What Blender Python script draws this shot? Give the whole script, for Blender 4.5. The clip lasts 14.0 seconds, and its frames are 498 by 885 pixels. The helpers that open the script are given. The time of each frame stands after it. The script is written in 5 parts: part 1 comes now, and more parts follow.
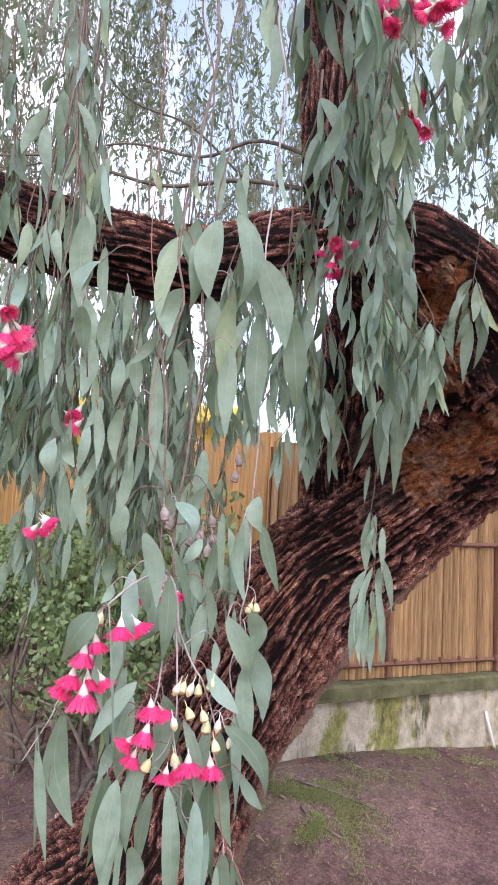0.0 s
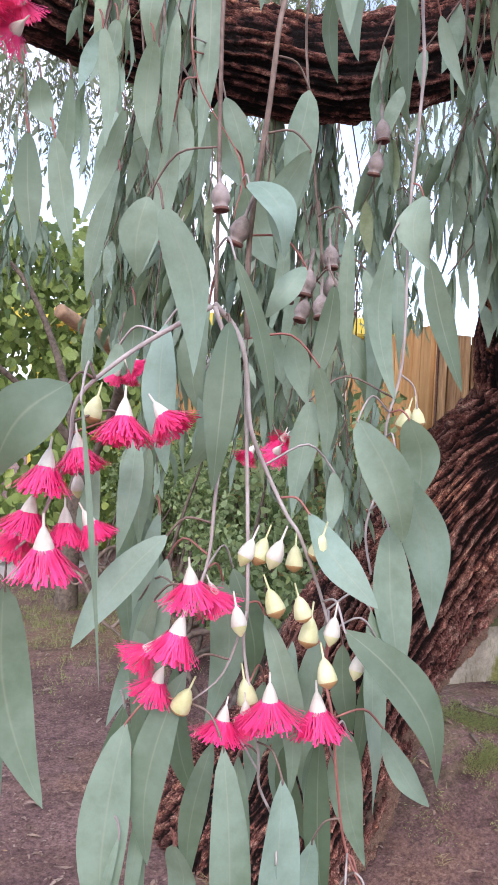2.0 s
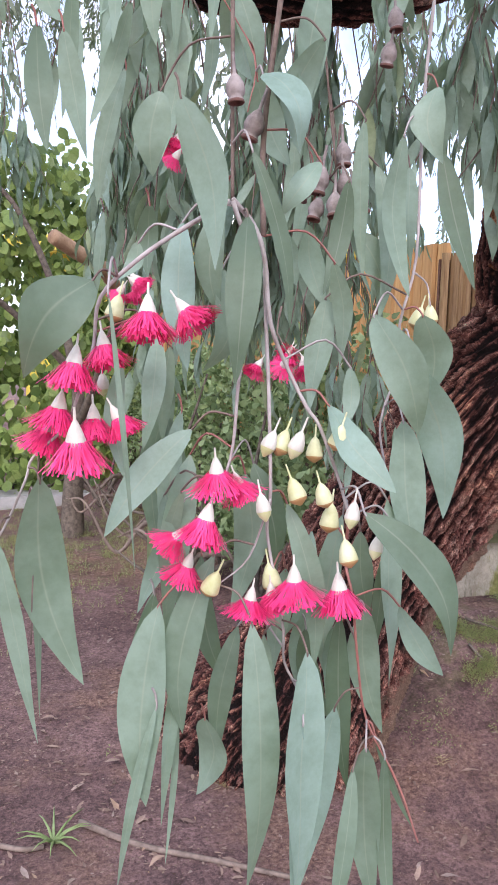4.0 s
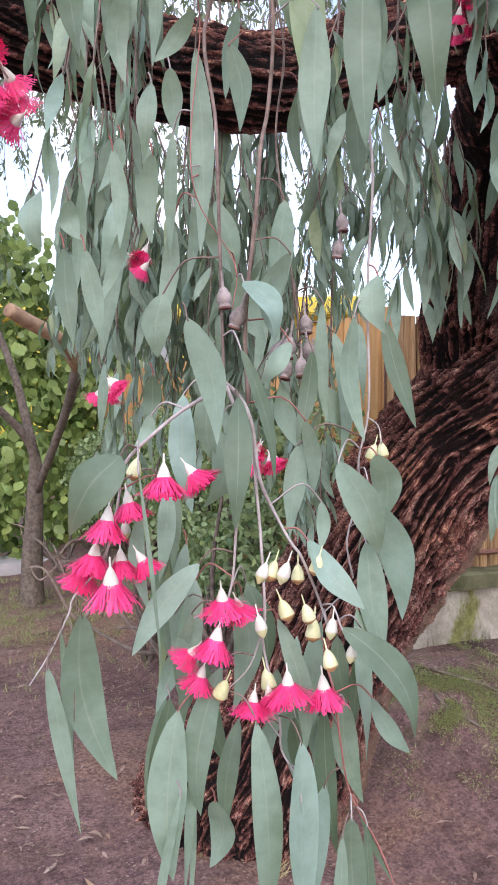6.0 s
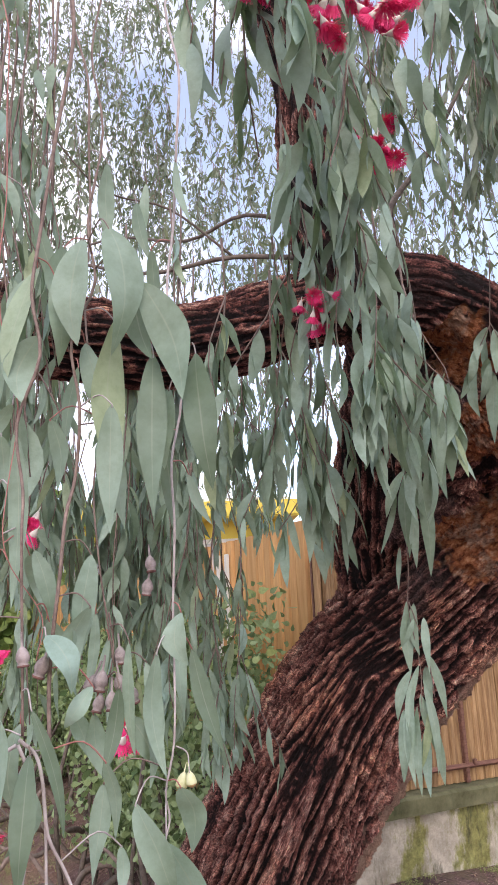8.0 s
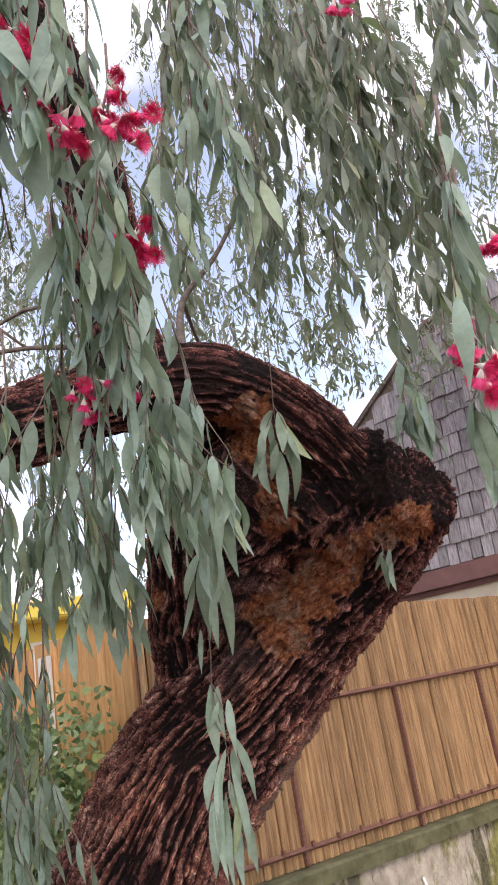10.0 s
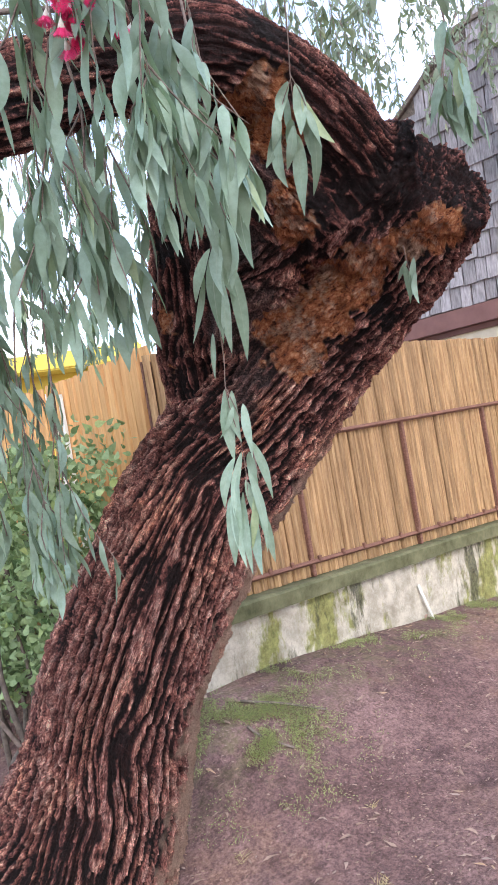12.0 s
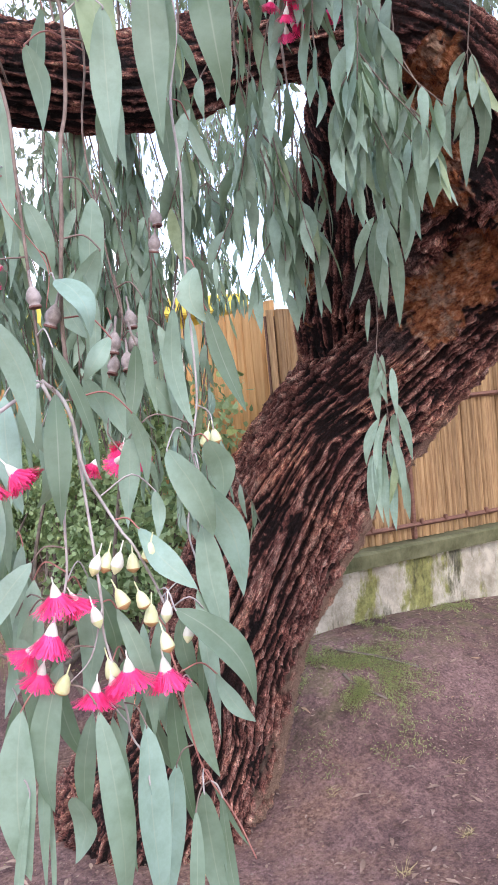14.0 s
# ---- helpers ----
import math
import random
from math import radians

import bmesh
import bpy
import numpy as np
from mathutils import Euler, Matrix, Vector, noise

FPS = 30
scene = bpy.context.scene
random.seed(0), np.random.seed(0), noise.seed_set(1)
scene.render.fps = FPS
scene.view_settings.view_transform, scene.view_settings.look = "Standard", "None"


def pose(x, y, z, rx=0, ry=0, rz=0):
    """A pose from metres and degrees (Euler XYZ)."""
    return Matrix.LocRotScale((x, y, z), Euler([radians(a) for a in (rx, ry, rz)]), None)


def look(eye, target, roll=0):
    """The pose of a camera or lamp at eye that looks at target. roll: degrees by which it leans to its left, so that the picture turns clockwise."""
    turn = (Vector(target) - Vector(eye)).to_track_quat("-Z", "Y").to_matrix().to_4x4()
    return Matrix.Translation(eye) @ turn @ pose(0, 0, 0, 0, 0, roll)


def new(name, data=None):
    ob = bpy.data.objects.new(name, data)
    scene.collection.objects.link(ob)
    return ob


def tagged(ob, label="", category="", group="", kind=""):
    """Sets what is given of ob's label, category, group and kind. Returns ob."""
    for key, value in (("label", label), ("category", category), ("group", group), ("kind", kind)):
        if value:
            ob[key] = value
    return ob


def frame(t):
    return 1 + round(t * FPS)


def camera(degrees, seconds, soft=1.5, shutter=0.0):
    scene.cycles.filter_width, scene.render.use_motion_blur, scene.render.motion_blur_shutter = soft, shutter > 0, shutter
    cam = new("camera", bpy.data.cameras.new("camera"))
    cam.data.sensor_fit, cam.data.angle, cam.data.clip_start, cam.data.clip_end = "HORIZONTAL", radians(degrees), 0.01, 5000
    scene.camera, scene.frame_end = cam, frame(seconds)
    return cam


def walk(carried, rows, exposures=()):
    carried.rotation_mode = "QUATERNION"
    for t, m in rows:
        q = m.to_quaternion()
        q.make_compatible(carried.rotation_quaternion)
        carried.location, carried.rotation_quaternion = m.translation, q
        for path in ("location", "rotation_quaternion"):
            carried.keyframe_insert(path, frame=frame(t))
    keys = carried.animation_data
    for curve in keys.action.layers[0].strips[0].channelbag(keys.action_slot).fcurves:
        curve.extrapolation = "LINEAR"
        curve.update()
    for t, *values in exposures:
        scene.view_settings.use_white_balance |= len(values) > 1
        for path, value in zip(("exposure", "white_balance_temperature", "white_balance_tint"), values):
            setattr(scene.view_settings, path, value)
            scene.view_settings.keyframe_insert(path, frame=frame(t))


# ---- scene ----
cam = camera(37.6, 14.0)

PATH = [
    (0, (-4.416, -2.991, 1.597), (-3.229, -1.394, 1.8), 2.8),
    (0.5, (-4.319, -2.907, 1.561), (-3.134, -1.303, 1.712), 2.6),
    (1, (-4.253, -2.842, 1.558), (-3.255, -1.113, 1.666), 2.0),
    (1.5, (-4.223, -2.775, 1.537), (-3.296, -1.002, 1.565), 2.0),
    (2, (-4.211, -2.733, 1.503), (-3.388, -0.911, 1.476), 2.7),
    (2.5, (-4.209, -2.733, 1.491), (-3.437, -0.893, 1.353), 2.0),
    (2.7, (-4.217, -2.734, 1.5), (-3.411, -0.919, 1.265), 2.2),
    (4.8, (-4.223, -2.749, 1.485), (-3.396, -0.942, 1.268), 1.4),
    (5, (-4.219, -2.759, 1.496), (-3.441, -0.934, 1.242), 1.2),
    (5.5, (-4.251, -2.778, 1.514), (-3.376, -0.989, 1.33), -0.2),
    (6, (-4.271, -2.797, 1.537), (-3.333, -1.033, 1.459), -0.7),
    (6.5, (-4.273, -2.825, 1.553), (-3.262, -1.102, 1.654), -2.6),
    (7, (-4.253, -2.846, 1.571), (-3.227, -1.141, 1.768), -1.4),
    (7.2, (-4.248, -2.854, 1.58), (-3.211, -1.161, 1.826), -1.4),
    (9.3, (-4.189, -2.937, 1.644), (-3.026, -1.453, 2.313), -6.4),
    (9.5, (-4.186, -2.94, 1.639), (-2.947, -1.514, 2.296), -8.0),
    (10, (-4.163, -2.955, 1.598), (-2.779, -1.657, 2.232), -9.6),
    (10.5, (-4.147, -2.927, 1.576), (-2.673, -1.66, 2.048), -9.6),
    (11, (-4.128, -2.897, 1.541), (-2.645, -1.588, 1.838), -9.2),
    (11.5, (-4.098, -2.85, 1.512), (-2.668, -1.454, 1.581), -9.7),
    (12, (-4.087, -2.826, 1.508), (-2.717, -1.369, 1.507), -9.7),
    (12.5, (-4.085, -2.826, 1.494), (-2.739, -1.348, 1.447), -9.4),
    (13, (-4.091, -2.821, 1.482), (-2.794, -1.3, 1.42), -9.8),
    (13.5, (-4.17, -2.817, 1.501), (-2.916, -1.261, 1.425), -8.2),
    (14, (-4.243, -2.827, 1.529), (-3.074, -1.207, 1.437), -5.4),
]
walk(cam, [(t, look(eye, target, roll)) for t, eye, target, roll in PATH], [(0, 0.53, 6550, 21), (1.5, 0.50, 6500, 21), (5, 0.46, 6400, 20), (7, 0.50, 6600, 21), (9.3, 0.22, 7000, 22), (10, 0.34, 7000, 22), (10.5, 0.53, 6850, 20), (11, 0.73, 6550, 18), (12, 1.02, 6250, 15), (13, 1.04, 6250, 14), (14, 0.77, 6300, 18)])

# ---- world, sun, exposure ----
world = bpy.data.worlds.new("world")
scene.world = world
world.use_nodes = True
wt = world.node_tree
for n_ in list(wt.nodes):
    wt.nodes.remove(n_)
w_out = wt.nodes.new("ShaderNodeOutputWorld")
w_bg = wt.nodes.new("ShaderNodeBackground")
w_sky = wt.nodes.new("ShaderNodeTexSky")
w_sky.sky_type = "NISHITA"
w_sky.sun_disc = False
w_sky.sun_elevation = radians(38)
w_sky.sun_rotation = radians(215)
w_sky.dust_density = 2.0
w_bg.inputs["Strength"].default_value = 0.15
# broken white cloud over the blue
w_co = wt.nodes.new("ShaderNodeTexCoord")
w_no = wt.nodes.new("ShaderNodeTexNoise")
w_no.inputs["Scale"].default_value = 2.6
w_no.inputs["Detail"].default_value = 6
w_no.inputs["Roughness"].default_value = 0.55
w_ra = wt.nodes.new("ShaderNodeValToRGB")
w_ra.color_ramp.elements[0].position = 0.42
w_ra.color_ramp.elements[0].color = (0.16, 0.16, 0.16, 1)
w_ra.color_ramp.elements[1].position = 0.58
w_mx = wt.nodes.new("ShaderNodeMix")
w_mx.data_type = "RGBA"
w_mx.inputs["B"].default_value = (8.8, 9.4, 10.4, 1)
wt.links.new(w_co.outputs["Generated"], w_no.inputs["Vector"])
wt.links.new(w_no.outputs["Fac"], w_ra.inputs["Fac"])
wt.links.new(w_ra.outputs["Color"], w_mx.inputs["Factor"])
w_gain = wt.nodes.new("ShaderNodeVectorMath")
w_gain.operation = "SCALE"
w_gain.inputs["Scale"].default_value = 1.9
wt.links.new(w_sky.outputs["Color"], w_gain.inputs[0])
wt.links.new(w_gain.outputs[0], w_mx.inputs["A"])
wt.links.new(w_mx.outputs["Result"], w_bg.inputs["Color"])
wt.links.new(w_bg.outputs["Background"], w_out.inputs["Surface"])

sun_data = bpy.data.lights.new("sun", "SUN")
sun_data.energy = 0.9
sun_data.angle = radians(12)
sun_data.color = (1.0, 0.95, 0.88)
sun = new("sun", sun_data)
sun.matrix_world = look((-6, -9, 9), (-2, 0, 0))


# ---- materials ----
def nodes_of(name):
    m = bpy.data.materials.new(name)
    m.use_nodes = True
    t = m.node_tree
    return m, t, t.nodes["Principled BSDF"]


def ramp(t, fac, *stops):
    r = t.nodes.new("ShaderNodeValToRGB")
    while len(r.color_ramp.elements) < len(stops):
        r.color_ramp.elements.new(0.5)
    for e, (p, c) in zip(r.color_ramp.elements, stops):
        e.position, e.color = p, (*c, 1)
    t.links.new(fac, r.inputs["Fac"])
    return r.outputs["Color"]


def noise_tex(t, scale, detail=4, rough=0.6, vector=None, stretch=None):
    n = t.nodes.new("ShaderNodeTexNoise")
    n.inputs["Scale"].default_value, n.inputs["Detail"].default_value, n.inputs["Roughness"].default_value = scale, detail, rough
    if vector is None:
        vector = t.nodes.new("ShaderNodeTexCoord").outputs["Object"]
    if stretch:
        mp = t.nodes.new("ShaderNodeMapping")
        mp.inputs["Scale"].default_value = stretch
        t.links.new(vector, mp.inputs["Vector"])
        vector = mp.outputs["Vector"]
    t.links.new(vector, n.inputs["Vector"])
    return n.outputs["Fac"]


def world_pos(t):
    return t.nodes.new("ShaderNodeNewGeometry").outputs["Position"]


def blend(t, fac, a, b, mode="MIX"):
    m = t.nodes.new("ShaderNodeMix")
    m.data_type, m.blend_type = "RGBA", mode
    for key, v in (("Factor", fac), ("A", a), ("B", b)):
        if isinstance(v, (int, float)):
            m.inputs[key].default_value = v
        elif isinstance(v, tuple):
            m.inputs[key].default_value = (*v, 1)
        else:
            t.links.new(v, m.inputs[key])
    return m.outputs["Result"]


def bump(t, height, strength, dist):
    b = t.nodes.new("ShaderNodeBump")
    b.inputs["Strength"].default_value, b.inputs["Distance"].default_value = strength, dist
    t.links.new(height, b.inputs["Height"])
    return b.outputs["Normal"]


def simple(name, dark, light, scale=8, rough=0.7, stretch=None, b=0.3, bd=0.004, spread=0.12, vary=None):
    """A two-tone mottled surface; vary: spread of brightness from piece to piece."""
    m, t, p = nodes_of(name)
    pos = world_pos(t)
    c = ramp(t, noise_tex(t, scale, 6, 0.65, pos, stretch), (0.5 - spread * 1.6, dark), (0.5 + spread * 1.6, light))
    if vary:
        inf = t.nodes.new("ShaderNodeObjectInfo")
        c = blend(t, 1.0, c, ramp(t, inf.outputs["Random"], (0, (1 - vary,) * 3), (1, (1 + vary,) * 3)), "MULTIPLY")
    t.links.new(c, p.inputs["Base Color"])
    p.inputs["Roughness"].default_value = rough
    t.links.new(bump(t, noise_tex(t, scale * 6, 5, 0.7, pos, stretch), b, bd), p.inputs["Normal"])
    return m


def leaf_material(name, dark, light, back=0.3, gloss=0.5, vein=True, trans=(0.30, 0.42, 0.16)):
    m, t, p = nodes_of(name)
    out = t.nodes["Material Output"]
    geo = t.nodes.new("ShaderNodeNewGeometry")
    inf = t.nodes.new("ShaderNodeObjectInfo")
    add = t.nodes.new("ShaderNodeMath")
    add.operation = "ADD"
    t.links.new(geo.outputs["Random Per Island"], add.inputs[0])
    t.links.new(inf.outputs["Random"], add.inputs[1])
    fr = t.nodes.new("ShaderNodeMath")
    fr.operation = "FRACT"
    t.links.new(add.outputs[0], fr.inputs[0])
    mid = [a * 0.42 + b * 0.58 for a, b in zip(dark, light)]
    c = ramp(t, fr.outputs[0], (0.0, dark), (0.28, mid), (0.80, light), (0.90, (light[0] * 0.9, light[1] * 0.98, light[2] * 1.08)), (1.0, (light[0] * 1.12, light[1] * 1.0, light[2] * 0.72)))
    spots = ramp(t, noise_tex(t, 60, 5, 0.7, geo.outputs["Position"]), (0.34, (0.74, 0.76, 0.72)), (0.62, (1.06, 1.05, 1.05)))
    c = blend(t, 1.0, c, spots, "MULTIPLY")
    if vein:
        rib = t.nodes.new("ShaderNodeAttribute")
        rib.attribute_name = "rib"
        c = blend(t, ramp(t, rib.outputs["Fac"], (0.93, (0, 0, 0)), (0.99, (0.35, 0.35, 0.35))), c, (0.40, 0.44, 0.34))
    t.links.new(c, p.inputs["Base Color"])
    p.inputs["Roughness"].default_value = gloss
    p.inputs["Specular IOR Level"].default_value = 0.45
    t.links.new(bump(t, noise_tex(t, 220, 3, 0.6, geo.outputs["Position"]), 0.12, 0.001), p.inputs["Normal"])
    tr = t.nodes.new("ShaderNodeBsdfTranslucent")
    tr.inputs["Color"].default_value = (*trans, 1)
    mx = t.nodes.new("ShaderNodeMixShader")
    mx.inputs["Fac"].default_value = back
    t.links.new(p.outputs[0], mx.inputs[1])
    t.links.new(tr.outputs[0], mx.inputs[2])
    t.links.new(mx.outputs[0], out.inputs["Surface"])
    return m


M_LEAF = leaf_material("eucalyptus leaf", (0.105, 0.165, 0.115), (0.30, 0.42, 0.345), 0.20, 0.5)
# darker copy of the leaf, backlit crown shade put into its colour
M_LEAF_SHADED = leaf_material("shaded eucalyptus leaf in the crown", (0.085, 0.115, 0.09), (0.24, 0.285, 0.235), 0.26, 0.5)
M_IVY = leaf_material("ivy leaf", (0.04, 0.095, 0.02), (0.36, 0.48, 0.15), 0.25, 0.35)
M_SHRUB = leaf_material("shrub leaf", (0.05, 0.11, 0.04), (0.36, 0.48, 0.24), 0.22, 0.4)
M_GRASS = leaf_material("grass blade", (0.19, 0.22, 0.08), (0.44, 0.47, 0.20), 0.2, 0.6)
M_TWIG = simple("twig bark", (0.11, 0.075, 0.06), (0.28, 0.21, 0.18), 120, 0.7, b=0.3, bd=0.001)
M_RED_TWIG = simple("young red twig", (0.28, 0.10, 0.085), (0.42, 0.19, 0.16), 90, 0.55, b=0.2, bd=0.0005)
M_PALE_TWIG = simple("pale waxy twig", (0.30, 0.26, 0.25), (0.50, 0.46, 0.46), 90, 0.6, b=0.2, bd=0.0005)
M_GREY_BRANCH = simple("grey branch bark", (0.07, 0.055, 0.045), (0.22, 0.18, 0.15), 30, 0.9, b=0.6, bd=0.004)
M_SLAT = simple("weathered cane slat", (0.205, 0.115, 0.052), (0.43, 0.28, 0.14), 5, 0.75, (14, 14, 1.0), 0.5, 0.003, spread=0.10, vary=0.22)
M_SLAT_NEW = simple("orange fence board", (0.50, 0.26, 0.10), (0.70, 0.42, 0.18), 4, 0.7, (10, 10, 0.8), 0.4, 0.003, vary=0.12)
M_RAIL = simple("red-brown fence rail", (0.12, 0.055, 0.04), (0.24, 0.12, 0.085), 14, 0.8, (1, 6, 6), 0.5, 0.003)
M_CAP = simple("mossy grey wall cap", (0.055, 0.062, 0.024), (0.20, 0.20, 0.11), 7, 0.9, b=0.6, bd=0.008)
M_SHINGLE = simple("grey weathered shingle", (0.15, 0.14, 0.15), (0.40, 0.38, 0.40), 7, 0.85, (8, 8, 1.0), 0.6, 0.004, vary=0.28)
M_FASCIA = simple("maroon painted fascia", (0.15, 0.07, 0.065), (0.22, 0.11, 0.10), 4, 0.6, b=0.1)
M_STUCCO = simple("cream stucco", (0.55, 0.49, 0.38), (0.72, 0.66, 0.54), 3, 0.9, b=0.4, bd=0.006)
M_YELLOW = simple("yellow painted fascia", (0.66, 0.52, 0.06), (0.76, 0.62, 0.10), 2, 0.5, b=0.1)
M_PALE = simple("pale painted wall", (0.68, 0.68, 0.63), (0.80, 0.80, 0.75), 2, 0.7, b=0.1)
M_GLASS = simple("dull window glass", (0.35, 0.38, 0.40), (0.5, 0.53, 0.55), 1, 0.15, b=0.0)
M_BLACK = simple("black cable", (0.015, 0.015, 0.016), (0.03, 0.03, 0.032), 20, 0.5, b=0.1)
M_KERB = simple("pale concrete kerb", (0.36, 0.36, 0.37), (0.52, 0.52, 0.53), 9, 0.9, b=0.4)
M_BARE = simple("bare pale deadwood", (0.28, 0.17, 0.10), (0.52, 0.36, 0.24), 18, 0.85, (1, 1, 1), 0.6, 0.004)
M_STICK = simple("weathered stick", (0.13, 0.095, 0.08), (0.32, 0.25, 0.21), 25, 0.9, b=0.5, bd=0.003)
M_SEEDLING = leaf_material("seedling blade", (0.22, 0.32, 0.12), (0.34, 0.44, 0.20), 0.2, 0.5)
M_RED = simple("pink-red stamens", (0.78, 0.014, 0.14), (1.0, 0.085, 0.33), 90, 0.5, b=0.0)
M_CUP = simple("waxy white flower cup", (0.52, 0.50, 0.44), (0.74, 0.72, 0.66), 120, 0.5, b=0.1, bd=0.0005)
M_BUD = simple("cream green bud", (0.50, 0.52, 0.24), (0.70, 0.72, 0.48), 110, 0.45, b=0.1, bd=0.0005)
M_BUDTIP = simple("tan bud cap", (0.38, 0.22, 0.09), (0.55, 0.36, 0.17), 120, 0.5, b=0.1, bd=0.0005)
M_NUT = simple("grey seed capsule", (0.16, 0.13, 0.125), (0.40, 0.345, 0.335), 140, 0.7, b=0.4, bd=0.001)
M_NUTRIM = simple("dark capsule rim", (0.09, 0.04, 0.035), (0.24, 0.12, 0.10), 140, 0.8, b=0.4, bd=0.001)


def ground_material():
    m, t, p = nodes_of("trodden earth with leaf litter")
    pos = world_pos(t)
    c = ramp(t, noise_tex(t, 1.3, 6, 0.6, pos), (0.32, (0.135, 0.080, 0.078)), (0.66, (0.275, 0.180, 0.174)))
    f = ramp(t, noise_tex(t, 75, 6, 0.8, pos), (0.41, (0.56, 0.52, 0.51)), (0.50, (0.98, 0.95, 0.94)), (0.59, (1.35, 1.30, 1.27)))
    c = blend(t, 1.0, c, f, "MULTIPLY")
    mid = ramp(t, noise_tex(t, 16, 8, 0.8, pos), (0.40, (0.66, 0.62, 0.61)), (0.58, (1.2, 1.17, 1.16)))
    c = blend(t, 1.0, c, mid, "MULTIPLY")
    chips = ramp(t, noise_tex(t, 85, 3, 0.8, pos), (0.64, (0, 0, 0)), (0.70, (1, 1, 1)))
    c = blend(t, chips, c, (0.40, 0.31, 0.26))
    dry = ramp(t, noise_tex(t, 0.75, 7, 0.7, pos), (0.50, (0, 0, 0)), (0.60, (0.8, 0.8, 0.8)))
    c = blend(t, dry, c, ramp(t, noise_tex(t, 55, 7, 0.8, pos), (0.41, (0.10, 0.052, 0.040)), (0.50, (0.26, 0.145, 0.105)), (0.59, (0.46, 0.30, 0.22))))
    damp = ramp(t, noise_tex(t, 1.7, 8, 0.72, pos, (1, 1.6, 1)), (0.54, (1, 1, 1)), (0.64, (0.52, 0.49, 0.52)))
    c = blend(t, 1.0, c, damp, "MULTIPLY")
    at = t.nodes.new("ShaderNodeAttribute")
    at.attribute_name = "moss"
    patchy = t.nodes.new("ShaderNodeMath")
    patchy.operation = "MULTIPLY"
    t.links.new(at.outputs["Fac"], patchy.inputs[0])
    t.links.new(ramp(t, noise_tex(t, 9, 6, 0.7, pos), (0.45, (0, 0, 0)), (0.58, (0.75, 0.75, 0.75))), patchy.inputs[1])
    c = blend(t, patchy.outputs[0], c, ramp(t, noise_tex(t, 60, 4, 0.7, pos), (0.3, (0.12, 0.115, 0.05)), (0.7, (0.26, 0.25, 0.11))))
    t.links.new(c, p.inputs["Base Color"])
    p.inputs["Roughness"].default_value = 0.95
    t.links.new(bump(t, noise_tex(t, 48, 7, 0.75, pos), 0.9, 0.02), p.inputs["Normal"])
    return m


def render_wall_material():
    m, t, p = nodes_of("stained whitewashed render")
    pos = world_pos(t)
    c = ramp(t, noise_tex(t, 2.2, 6, 0.65, pos), (0.3, (0.34, 0.31, 0.25)), (0.62, (0.54, 0.51, 0.44)))
    moss = ramp(t, noise_tex(t, 2.0, 8, 0.7, pos, (1.2, 1, 0.6)), (0.51, (0, 0, 0)), (0.57, (0.92, 0.92, 0.92)))
    c = blend(t, moss, c, ramp(t, noise_tex(t, 26, 5, 0.7, pos), (0.3, (0.10, 0.115, 0.02)), (0.7, (0.33, 0.33, 0.10))))
    drip = ramp(t, noise_tex(t, 2.4, 8, 0.72, pos, (1.4, 1, 0.35)), (0.55, (0, 0, 0)), (0.61, (0.9, 0.9, 0.9)))
    c = blend(t, drip, c, ramp(t, noise_tex(t, 40, 4, 0.7, pos), (0.35, (0.03, 0.032, 0.018)), (0.65, (0.13, 0.13, 0.07))))
    c = blend(t, 1.0, c, ramp(t, noise_tex(t, 9, 8, 0.8, pos), (0.38, (0.78, 0.75, 0.69)), (0.50, (1.0, 0.99, 0.96)), (0.58, (1.22, 1.22, 1.20))), "MULTIPLY")
    t.links.new(c, p.inputs["Base Color"])
    p.inputs["Roughness"].default_value = 0.9
    t.links.new(bump(t, noise_tex(t, 20, 8, 0.75, pos), 0.9, 0.02), p.inputs["Normal"])
    return m


